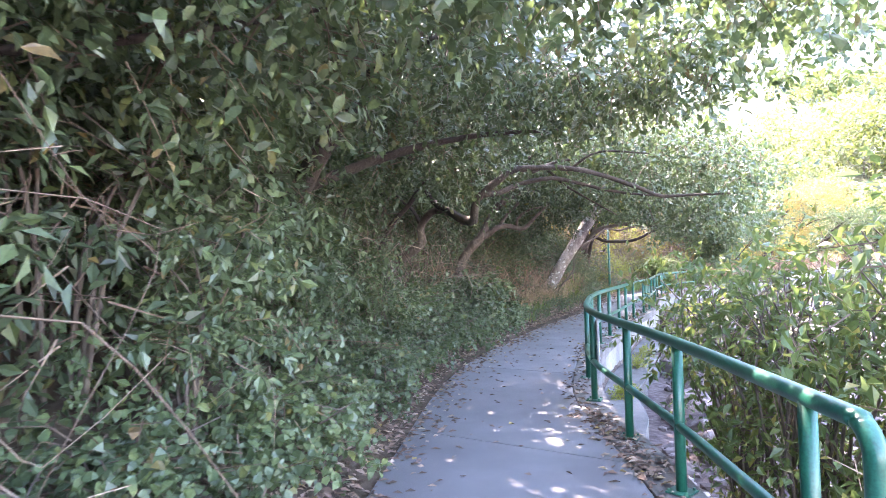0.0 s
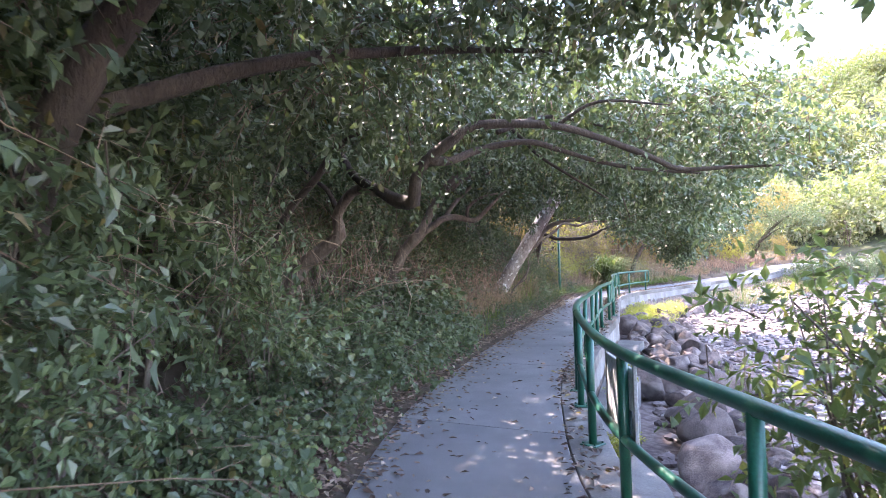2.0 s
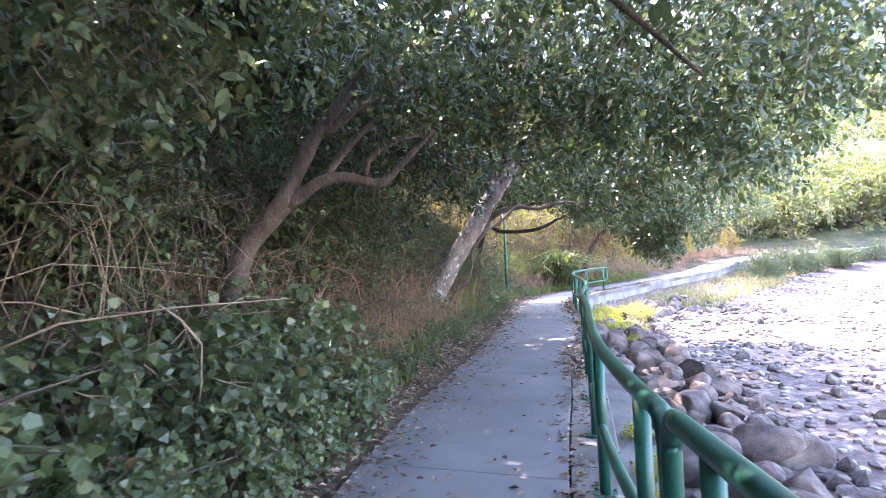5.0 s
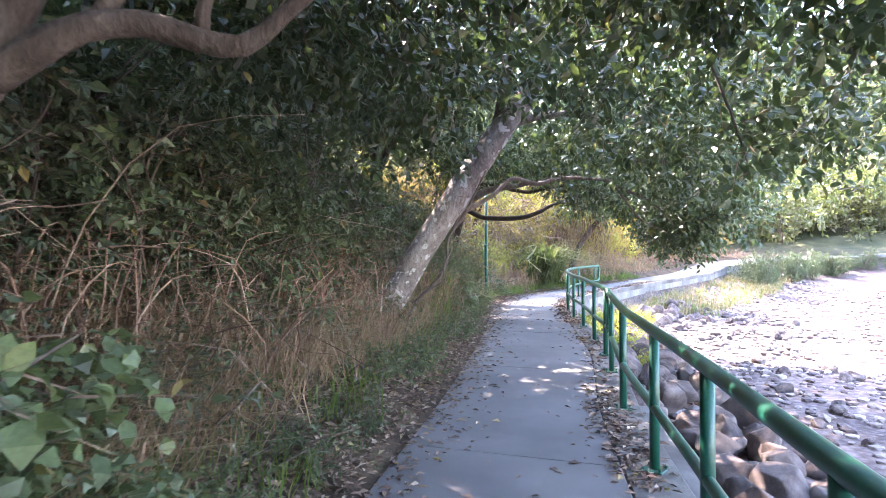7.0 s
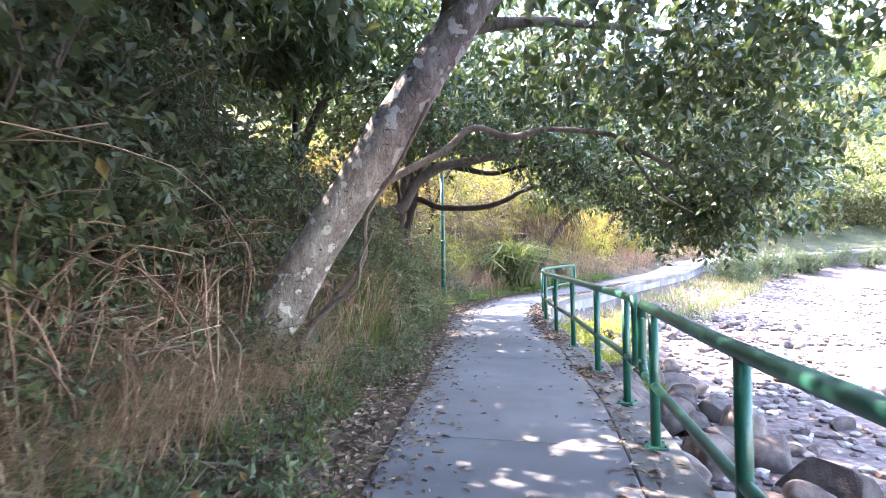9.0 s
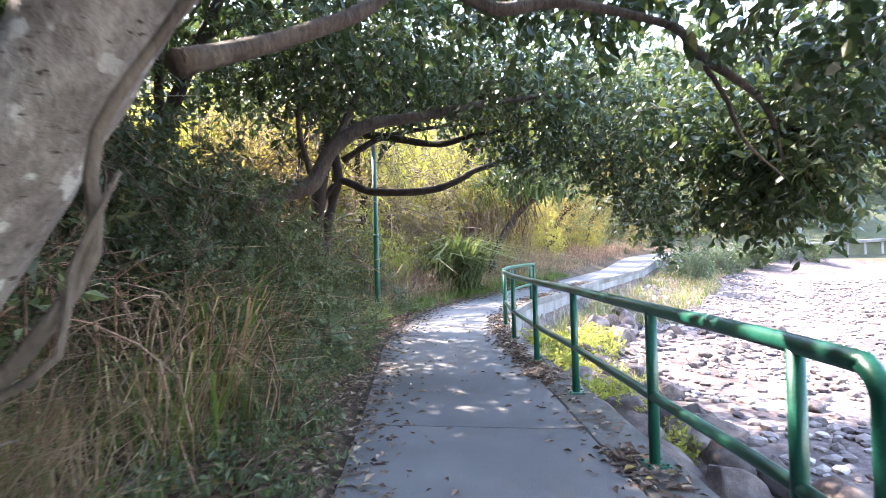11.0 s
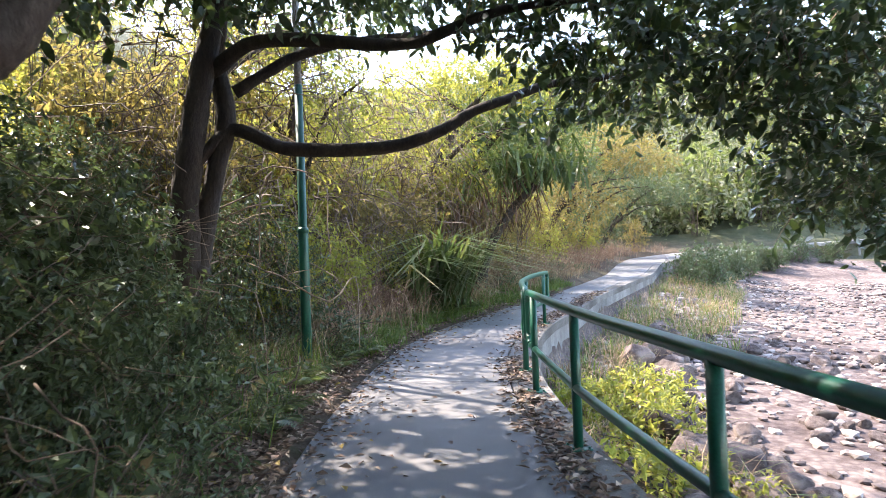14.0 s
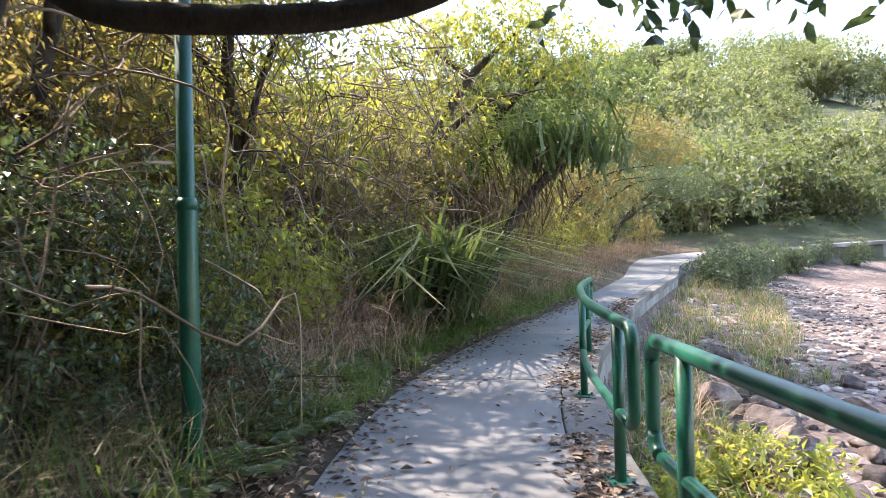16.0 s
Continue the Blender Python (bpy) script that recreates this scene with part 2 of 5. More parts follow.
def left_x(y):
    return float(np.mean([np.interp(y + d, LEFT_Y, LEFT_X) for d in (-0.6, 0, 0.6)]))


def rail_x(y):
    return float(np.mean([np.interp(y + d, RAIL_Y, RAIL_X) for d in (-0.4, 0, 0.4)]))


def path_z(y):
    return float(np.interp(y, (30, 36, 44, 54, 60, 69), (0, 0.06, 0.22, 0.72, 1.1, 1.9)))


BEACH = -1.25


def slope_z(d, y):
    """Height of the bank at d metres from the path's left edge."""
    k = np.interp(y, (6, 9, 14, 18, 22, 26, 34, 50, 58), (0.5, 0.45, 0.42, 0.25, 0.14, 0.3, 0.45, 0.3, 0.05)) if d < 14 or y < 50 else 0.0
    rise = 0.05 + k * max(d - 0.15, 0) + np.interp(d, (0, 2.0, 6, 14, 40, 120), (0, 0, 1.4, 5.5, 19, 50)) * np.interp(y, (18, 26, 44, 54, 60), (1, 0.55, 0.5, 0.15, 0.02))
    if y > 66:
        rise += float(np.interp(y, (66, 90, 130, 220, 350), (0, 8, 22, 55, 80)))
    return path_z(y) + min(rise, 62) + 0.12 * noise.noise((d * 0.9, y * 0.7, 3.1)) * min(d, 1)


def beach_z(e, y):
    """Height of the shore at e metres outward from the sea wall."""
    z = BEACH + np.interp(e, (0, 0.6, 2.5, 6, 30, 60), (0.25, 0.2, 0.05, 0, -0.15, -0.4))
    z += np.interp(y, (24, 30, 40, 52), (0, 0.2, 0.4, 0.5)) * np.interp(e, (0, 3, 7), (1, 0.8, 0)) + np.interp(y, (40, 52, 60), (0, 0.3, 0.8))
    return z + 0.07 * noise.noise((e * 0.8, y * 0.8, 9.0)) * min(e, 1)


# ---- builders ----
def mesh_from(name, verts, faces, mat, smooth=False):
    me = bpy.data.meshes.new(name)
    verts = np.asarray(verts, dtype=np.float32).reshape(-1, 3)
    faces = np.asarray(faces, dtype=np.int32)
    k = faces.shape[1]
    me.vertices.add(len(verts))
    me.vertices.foreach_set("co", verts.ravel())
    me.loops.add(faces.size)
    me.loops.foreach_set("vertex_index", faces.ravel())
    me.polygons.add(len(faces))
    me.polygons.foreach_set("loop_start", np.arange(0, faces.size, k, dtype=np.int32))
    me.polygons.foreach_set("use_smooth", np.full(len(faces), smooth))
    me.materials.append(mat)
    me.update(calc_edges=True)
    me.validate()
    return me


def part(name, me, parent, label=""):
    """One mesh object under a thing or a part; the mesh is in its parent's own space."""
    ob = new(name, me)
    ob.parent = parent
    return tagged(ob, label)


def thing(name, x, y, z, label, category, group=""):
    ob = new(name)
    ob.empty_display_size = 0.1
    ob.matrix_basis = pose(x, y, z)
    return tagged(ob, label, category, group)


def smooth_line(points, step=0.12):
    """Points along a Catmull-Rom curve through the given (x, y, z, r) points."""
    p = np.array(points, dtype=float)
    p = np.vstack([2 * p[0] - p[1], p, 2 * p[-1] - p[-2]])
    out = []
    for i in range(1, len(p) - 2):
        n = max(2, int(np.linalg.norm(p[i + 1, :3] - p[i, :3]) / step))
        for t in np.linspace(0, 1, n, endpoint=False):
            a, b, c, d = p[i - 1], p[i], p[i + 1], p[i + 2]
            out.append(0.5 * (2 * b + (c - a) * t + (2 * a - 5 * b + 4 * c - d) * t * t + (3 * b - a - 3 * c + d) * t ** 3))
    out.append(p[-2])
    return np.array(out)


def tube_data(line, sides=8, rough=0.0, seed=0):
    """Rings round a line of (x, y, z, r) with closed ends."""
    q = np.asarray(line, dtype=float)
    pos, rad = q[:, :3], np.maximum(q[:, 3], 0.001)
    tang = np.gradient(pos, axis=0)
    tang /= np.linalg.norm(tang, axis=1)[:, None] + 1e-9
    ref = np.array((0.0, 0.0, 1.0)) if abs(tang[0, 2]) < 0.8 else np.array((1.0, 0.0, 0.0))
    u = np.cross(tang[0], ref)
    us = []
    for t in tang:
        u = u - t * np.dot(u, t)
        u /= np.linalg.norm(u) + 1e-9
        us.append(u)
    us = np.array(us)
    ws = np.cross(tang, us)
    ang = np.linspace(0, 2 * math.pi, sides, endpoint=False)
    rr = np.repeat(rad[:, None], sides, axis=1)
    if rough:
        r = np.random.default_rng(seed)
        bumps = r.normal(0, 1, (len(q), sides))
        bumps = (bumps + np.roll(bumps, 1, 0) + np.roll(bumps, -1, 0) + np.roll(bumps, 1, 1)) / 2
        rr = rr * (1 + rough * bumps)
    ring = pos[:, None, :] + rr[..., None] * (np.cos(ang)[None, :, None] * us[:, None, :] + np.sin(ang)[None, :, None] * ws[:, None, :])
    n = len(q)
    v = np.vstack([ring.reshape(-1, 3), pos[:1], pos[-1:]])
    f = []
    for i in range(n - 1):
        for j in range(sides):
            k = (j + 1) % sides
            a, b, c, d = i * sides + j, i * sides + k, (i + 1) * sides + k, (i + 1) * sides + j
            f += [(a, b, c), (a, c, d)]
    for j in range(sides):
        k = (j + 1) % sides
        f += [(n * sides, k, j), (n * sides + 1, (n - 1) * sides + j, (n - 1) * sides + k)]
    return v, np.array(f)


def joined(pieces):
    vs, fs, at = [], [], 0
    for v, f in pieces:
        vs.append(v)
        fs.append(f + at)
        at += len(v)
    return np.vstack(vs), np.vstack(fs)


def tubes_mesh(name, lines, mat, sides=8, rough=0.0, step=0.12, origin=(0, 0, 0), seed=0):
    v, f = joined([tube_data(smooth_line(l, step), sides, rough, seed + i) for i, l in enumerate(lines)])
    return mesh_from(name, v - np.array(origin), f, mat, True)


def leaf_data(p, a, n, length, width, rounded=False):
    """Pointed leaves folded along the midrib: base p, direction a, upper side n."""
    a = a / (np.linalg.norm(a, axis=1)[:, None] + 1e-9)
    s = np.cross(a, n)
    s /= np.linalg.norm(s, axis=1)[:, None] + 1e-9
    n = np.cross(s, a)
    L, W = length[:, None], width[:, None]
    if rounded:
        parts = [p] + [p + a * L * u + s * W * w * g + n * W * h for u, w, h in ((0.28, 0.46, 0.16), (0.66, 0.42, 0.18)) for g in (1, -1)] + [p + a * L - n * L * 0.16]
        v = np.stack(parts, axis=1).reshape(-1, 3)
        k = np.arange(len(p))[:, None] * 6
        tri = ((0, 3, 1), (0, 4, 3), (0, 2, 4), (3, 4, 5))
    else:
        v = np.stack([p, p + a * L * 0.45 + s * W * 0.5 + n * W * 0.2, p + a * L * 0.45 - s * W * 0.5 + n * W * 0.2, p + a * L - n * L * 0.1], axis=1).reshape(-1, 3)
        k = np.arange(len(p))[:, None] * 4
        tri = ((0, 3, 1), (0, 2, 3))
    return v, np.concatenate([k + np.array([c]) for c in tri], axis=0)


def unit(v):
    return v / (np.linalg.norm(v, axis=-1, keepdims=True) + 1e-9)


def sprays(rng, blobs, leaf, slim=0.45, per=9, droop=0.35, twig=0.32, shell=0.45):
    """Leafy twigs in ellipsoids (x, y, z, rx, ry, rz, twigs). Gives the leaves' data and the twigs' lines."""
    P, A, N, lines = [], [], [], []
    for x, y, z, rx, ry, rz, count in blobs:
        d = unit(rng.normal(size=(count, 3)))
        rad = np.array((rx, ry, rz))
        lump = 1 + 0.22 * np.sin(d[:, 0] * 5 + x * 3) * np.cos(d[:, 1] * 4 + y * 2) + 0.14 * np.sin(d[:, 2] * 7 + z)
        start = np.array((x, y, z)) + d * rad * (rng.random((count, 1)) ** shell) * lump[:, None] * 0.92
        way = unit(d * 0.8 + rng.normal(size=(count, 3)) * 0.6 - np.array((0, 0, droop)))
        length = twig * (0.6 + 0.8 * rng.random(count))
        for i in range(per):
            t = (i + 0.6) / per
            pos = start + way * (length * t)[:, None] - np.array((0, 0, 1)) * (0.25 * droop * length * t * t)[:, None]
            side = unit(np.cross(way, rng.normal(size=(count, 3))))
            P.append(pos)
            A.append(unit(way * 0.5 + side * 1.0 + rng.normal(size=(count, 3)) * 0.25 - np.array((0, 0, droop * 0.8))))
            N.append(unit(rng.normal(size=(count, 3)) * 0.55 + np.array((0, 0, 1.0)) + d * 0.35))
        lines.append(np.stack([start - way * 0.12, start + way * length[:, None]], axis=1))
    P, A, N = np.vstack(P), np.vstack(A), np.vstack(N)
    L = leaf * (0.6 + 0.75 * rng.random(len(P)))
    return (P, A, N, L, L * slim * (0.85 + 0.3 * rng.random(len(P)))), np.vstack(lines)


def twig_data(lines, r=0.004):
    """Three-sided tapering sticks."""
    a, b = lines[:, 0], lines[:, 1]
    w = unit(b - a)
    u = unit(np.cross(w, np.array((0.3, 0.5, 0.8))))
    s = np.cross(w, u)
    v = np.stack([a + u * r, a - u * r * 0.5 + s * r * 0.87, a - u * r * 0.5 - s * r * 0.87, b], axis=1).reshape(-1, 3)
    k = np.arange(len(a))[:, None] * 4
    f = np.concatenate([k + np.array([[0, 1, 3]]), k + np.array([[1, 2, 3]]), k + np.array([[2, 0, 3]])], axis=0)
    return v, f


def keep_clear(data, low=-0.1, high=2.15, margin=0.12):
    """Takes away leaves that would stand in the walker's way."""
    P = data[0]
    yy = np.linspace(-40, 60, 401)
    lx, rx = np.interp(P[:, 1], yy, [left_x(v) for v in yy]), np.interp(P[:, 1], yy, [rail_x(v) for v in yy])
    bad = (P[:, 0] > lx - margin) & (P[:, 0] < rx + 0.12) & (P[:, 2] < high) & (P[:, 2] > low)
    return tuple(d[~bad] for d in data)


def blades(rng, base, height, lean, width, mat_name="", bend=0.5):
    """Grass blades: bent, tapering, two segments each."""
    n = len(base)
    ang = rng.random(n) * 2 * math.pi
    out = np.stack([np.cos(ang), np.sin(ang), np.zeros(n)], axis=1)
    side = np.stack([-np.sin(ang), np.cos(ang), np.zeros(n)], axis=1)
    h = (height * (0.5 + 0.8 * rng.random(n)))[:, None]
    le = (lean * (0.3 + rng.random(n)))[:, None]
    w = (width * (0.7 + 0.6 * rng.random(n)))[:, None]
    up = np.array((0, 0, 1.0))
    m = base + out * h * le * 0.35 + up * h * 0.6
    t = base + out * h * le * (0.8 + bend * 0.6) + up * h * (1.0 - bend * 0.45 * le)
    v = np.stack([base - side * w * 0.5, base + side * w * 0.5, m + side * w * 0.45, m - side * w * 0.45, t], axis=1).reshape(-1, 3)
    k = np.arange(n)[:, None] * 5
    f = np.concatenate([k + np.array([[0, 1, 2]]), k + np.array([[0, 2, 3]]), k + np.array([[3, 2, 4]])], axis=0)
    return v, f


def stuff(name, v, f, mat, label, category, smooth=False):
    ob = new(name, mesh_from(name, v, f, mat, smooth))
    return tagged(ob, label, category, kind="stuff")


# ---- ground: one sheet from the hillside over the path's bed down to the shore ----
def build_ground():
    ys = np.concatenate([np.array([-600, -250, -120, -60, -40, -28, -20]), np.arange(-14, 62, 0.5), np.array([63, 65, 68, 72, 78, 86, 96, 110, 130, 160, 220, 350, 600, 900])])
    ds = np.array([700, 300, 150, 90, 60, 40, 30, 24, 19, 15, 12, 10, 8, 6.5, 5.4, 4.6, 4, 3.5, 3, 2.6, 2.2, 1.8, 1.5, 1.2, 0.9, 0.6, 0.4, 0.2, 0.0])
    es = np.array([0.0, 0.02, 0.3, 0.7, 1.1, 1.6, 2.2, 2.8, 3.5, 4.5, 6, 8, 11, 15, 20, 28, 40, 60, 100, 200, 500, 1200])
    verts, kind = [], []
    for y in ys:
        lx, rx = left_x(y), rail_x(y) + 0.12
        for d in ds:
            verts.append((lx - d, y, slope_z(d, y) - (0.08 if d < 0.1 else 0)))
            kind.append(0.0)
        for e in es:
            z = path_z(y) - 0.1 if e == 0 else beach_z(e, y)
            if y > 66:
                z += float(np.interp(y, (66, 90, 130, 220, 350), (0, 8, 22, 55, 80)))
            verts.append((rx + e, y, z))
            kind.append(0.0 if e == 0 or y > 60 else 1.0)
    w = len(ds) + len(es)
    f = [(i * w + j, i * w + j + 1, (i + 1) * w + j + 1, (i + 1) * w + j) for i in range(len(ys) - 1) for j in range(w - 1)]
    me = mesh_from("ground", verts, f, GROUND, True)
    at = me.attributes.new("beach", "FLOAT", "POINT")
    at.data.foreach_set("value", np.array(kind, dtype=np.float32))
    far = me.attributes.new("scrub", "FLOAT", "POINT")
    far.data.foreach_set("value", np.array([min(max((v[1] - 58) / 6, (left_x(v[1]) - v[0] - 7) / 4, 0), 1) for v in verts], dtype=np.float32))
    return tagged(new("ground", me), "leaf-strewn earth bank falling to a pale shingle shore", "ground", kind="structure")


build_ground()


def strip_mesh(name, y0, y1, xa, xb, top, depth, mat, step=0.35, chamfer=0.008):
    """A slab between two lines along the walk, with eased upper edges."""
    n = max(2, int((y1 - y0) / step) + 1)
    v, f = [], []
    for y in np.linspace(y0, y1, n):
        a, b, z = xa(y), xb(y), path_z(y) + top
        v += [(a, y, z - depth), (a, y, z - chamfer), (a + chamfer, y, z), (b - chamfer, y, z), (b, y, z - chamfer), (b, y, z - depth)]
    for i in range(n - 1):
        for j in range(5):
            f.append((i * 6 + j, (i + 1) * 6 + j, (i + 1) * 6 + j + 1, i * 6 + j + 1))
    me = mesh_from(name, v, f, mat)
    bm = bmesh.new()
    bm.from_mesh(me)
    for i in (0, n - 1):
        bm.verts.ensure_lookup_table()
        bm.faces.new([bm.verts[i * 6 + j] for j in (range(6) if i == 0 else reversed(range(6)))])
    bmesh.ops.recalc_face_normals(bm, faces=bm.faces)
    bm.to_mesh(me)
    bm.free()
    return me


path = tagged(new("path"), "grey concrete footpath of cast slabs with worn stains", "path", kind="structure")
kerb = tagged(new("kerb"), "weathered concrete edging strip under the handrail", "kerb", kind="structure")
joints = [-14.0, -10.6, -7.2, -3.9, -0.6, 2.65, 6.0, 9.6, 12.9, 16.3, 19.7, 23.1, 26.5, 29.9, 33.3, 36.7, 40.1, 43.5, 47.0, 50.4, 53.8, 57.0, 60.0]
for a, b in zip(joints, joints[1:]):
    part("slab", strip_mesh("slab", a + 0.006, b - 0.006, left_x, lambda y: rail_x(y) - 0.212, 0.0, 0.14, CONCRETE), path)
    part("edging", strip_mesh("edging", a + 0.3, b + 0.286, lambda y: rail_x(y) - 0.2, lambda y: rail_x(y) + 0.16, -0.006, 0.16, KERB), kerb)

sea_wall = new("sea_wall", strip_mesh("sea_wall", -14, 60, lambda y: rail_x(y) - 0.1, lambda y: rail_x(y) + 0.13, -0.17, 1.6, WALL))
tagged(sea_wall, "stained grey concrete sea wall below the path", "wall", kind="structure")
ledge = new("ledge", strip_mesh("ledge", -3, 14.0, lambda y: rail_x(y) + 0.14, lambda y: rail_x(y) + 0.72 + 0.06 * math.sin(y * 2.3), -0.62, 0.8, KERB))
tagged(ledge, "rough concrete ledge along the foot of the sea wall", "ledge", kind="structure")


# ---- handrail ----
TOP, MID = 0.885, 0.40


def post_mesh():
    bm = bmesh.new()
    bmesh.ops.create_cone(bm, cap_ends=True, segments=14, radius1=0.033, radius2=0.033, depth=TOP + 0.01, matrix=pose(0, 0, (TOP + 0.01) / 2 - 0.005))
    me = bpy.data.meshes.new("post")
    for fc in bm.faces:
        fc.smooth = len(fc.verts) == 4
    bm.to_mesh(me)
    bm.free()
    me.materials.append(PAINT)
    return me


def plate_mesh():
    bm = bmesh.new()
    bmesh.ops.create_cube(bm, size=1, matrix=Matrix.Diagonal((0.15, 0.15, 0.012, 1)))
    bmesh.ops.bevel(bm, geom=bm.edges[:], offset=0.004, segments=1, affect="EDGES")
    for sx in (-1, 1):
        for sy in (-1, 1):
            bmesh.ops.create_cone(bm, cap_ends=True, segments=6, radius1=0.011, radius2=0.009, depth=0.016, matrix=pose(sx * 0.055, sy * 0.055, 0.012))
    me = bpy.data.meshes.new("base_plate")
    bm.to_mesh(me)
    bm.free()
    me.materials.append(PAINT)
    return me


POST, PLATE = post_mesh(), plate_mesh()


def handrail(posts, start=0.26, end=0.26, top=TOP):
    """A run of painted pipe railing: posts on base plates, top and middle pipe joined by round ends."""
    x0, y0 = rail_x(posts[0]), posts[0]
    rail = thing("handrail", x0, y0, 0, "green painted steel pipe handrail with rounded ends", "handrail", "handrails along the path")
    ys = [posts[0] - start] + list(np.arange(posts[0] - start + 0.4, posts[-1] + end - 0.3, 0.4)) + [posts[-1] + end]
    run = [(rail_x(y) - x0, y - y0, path_z(y)) for y in ys]

    def bend(p, q):
        """From the top pipe's end round and down to the middle pipe."""
        d = Vector((p[0] - q[0], p[1] - q[1], 0)).normalized()
        out, r = [], 0.11
        for k in range(6):
            a = k / 5 * math.pi / 2
            out.append((p[0] + d.x * r * math.sin(a), p[1] + d.y * r * math.sin(a), p[2] + top - r + r * math.cos(a), 0.035))
        for k in range(6):
            a = k / 5 * math.pi / 2
            out.append((p[0] + d.x * r * math.cos(a), p[1] + d.y * r * math.cos(a), p[2] + MID + r - r * math.sin(a), 0.033))
        return out

    line = [(x, y, z + top, 0.036) for x, y, z in run]
    front, back = bend(run[-1], run[-2]), bend(run[0], run[1])
    whole = list(reversed(back[:-1])) + line[1:-1] + front[:-1]
    part("top_rail", mesh_from("top_rail", *tube_data(smooth_line(whole, 0.06), 14), PAINT, True), rail)
    middle = [(x, y, z + MID, 0.03) for x, y, z in run]
    part("middle_rail", mesh_from("middle_rail", *tube_data(smooth_line(middle, 0.1), 12), PAINT, True), rail)
    for y in posts:
        p = part("post", POST, rail)
        p.matrix_basis = pose(rail_x(y) - x0, y - y0, path_z(y)) @ Matrix.Diagonal((1, 1, top / TOP, 1))
        b = part("base_plate", PLATE, p)
        b.matrix_basis = pose(0, 0, 0.003, 0, 0, 20 * math.sin(y * 7))
    return rail


handrail((-2.4, -1.0, 0.05, 1.28, 2.46, 3.74), end=0.24, top=0.91)
handrail((4.46, 5.8, 7.05, 8.34, 9.62, 11.2, 12.98), start=0.24, end=0.36, top=0.9)
handrail((14.2, 15.6, 17.46, 19.1, 20.92, 22.62), start=0.34, top=0.91)
handrail((23.68, 25.8, 28.2), end=0.3, top=0.92)


# ---- lamp post ----
def lamp_post():
    lamp = thing("lamp_post", -5.97, 23.38, slope_z(0.6, 23.38) - 0.05, "slender green lamp post with a grey upper pole", "lamp post")
    part("lower_pole", mesh_from("lower_pole", *tube_data([(0, 0, -0.1, 0.056), (0, 0, 0.9, 0.056), (0, 0, 1.55, 0.055), (0, 0, 1.58, 0.047), (0, 0, 3.2, 0.046)], 16), PAINT, True), lamp)
    part("joint_ring", mesh_from("joint_ring", *tube_data([(0, 0, 1.53, 0.06), (0, 0, 1.57, 0.062), (0, 0, 1.6, 0.05)], 16), PAINT, True), lamp)
    part("upper_pole", mesh_from("upper_pole", *tube_data([(0, 0, 3.2, 0.04), (0, 0, 5.2, 0.036)], 14), STEEL, True), lamp, "bare grey steel upper pole")
    return lamp


STEEL = surface("grey_steel", (0.25, 0.25, 0.25), (0.4, 0.4, 0.39), 4, 0.5, 0.1, 0.002)
lamp_post()


# ---- concrete footbridge at the far side ----
def footbridge():
    """A walkway on piers with a parapet, running on from the path."""
    bridge = thing("footbridge", 14.0, 60.0, 0, "pale concrete footbridge on square piers across the bay head", "footbridge")
    end = Vector((36.0, 69.9, 0))
    run = end - Vector((14.0, 60.0, 0))
    length, turn = run.length, math.degrees(math.atan2(run.y, run.x))

    def block(name, x0, x1, y0, y1, z0, z1, bevel=0.02):
        bm = bmesh.new()
        bmesh.ops.create_cube(bm, size=1, matrix=pose((x0 + x1) / 2, (y0 + y1) / 2, (z0 + z1) / 2) @ Matrix.Diagonal((x1 - x0, y1 - y0, z1 - z0, 1)))
        bmesh.ops.bevel(bm, geom=bm.edges[:], offset=bevel, segments=1, affect="EDGES")
        me = bpy.data.meshes.new(name)
        bm.to_mesh(me)
        bm.free()
        me.materials.append(WALL)
        ob = part(name, me, bridge)
        ob.matrix_basis = pose(0, 0, 0, 0, -1.6, turn)
        return ob

    block("deck", 0, length, -0.1, 1.9, 0.98, 1.2)
    block("abutment", -0.4, 1.2, 0.1, 1.8, -1.4, 0.98)
    block("back_wall", 0.5, length, 1.4, 1.6, -1.6, 0.98)
    for i in range(1, 15):
        block("pier", i * 1.6, i * 1.6 + 0.24, 0.0, 0.3, -1.6, 0.98)


footbridge()


# ---- notice board on the handrail ----
def notice_board():
    y0, y1 = 1.2, 1.88
    x0, x1 = rail_x(y0) + 0.05, rail_x(y1) + 0.05
    t = thing("notice_board", (x0 + x1) / 2, (y0 + y1) / 2, 0.62, "white notice board with a blue-green picture on the handrail", "notice board")
    turn = math.degrees(math.atan2(y1 - y0, x1 - x0))
    for name, w, h, u, z, off, mat, label in (("panel", 0.76, 0.46, 0.0, -0.03, 0.0, BOARD, ""), ("picture", 0.2, 0.14, -0.22, -0.12, 0.012, PANEL_BLUE, "faded blue printed picture"), ("picture", 0.1, 0.07, -0.06, -0.14, 0.012, PANEL_GREEN, "green printed patch"), ("side_bar", 0.03, 0.54, -0.385, 0.0, 0.006, STEEL, "grey metal side bar"), ("side_bar", 0.03, 0.54, 0.385, 0.0, 0.006, STEEL, "grey metal side bar")):
        bm = bmesh.new()
        bmesh.ops.create_cube(bm, size=1, matrix=Matrix.Diagonal((w, 0.02, h, 1)))
        bmesh.ops.bevel(bm, geom=bm.edges[:], offset=0.003, segments=1, affect="EDGES")
        me = bpy.data.meshes.new(name)
        bm.to_mesh(me)
        bm.free()
        me.materials.append(mat)
        ob = part(name, me, t, label)
        ob.matrix_basis = pose(0, 0, 0, 0, 0, turn) @ pose(u, off, z)


notice_board()


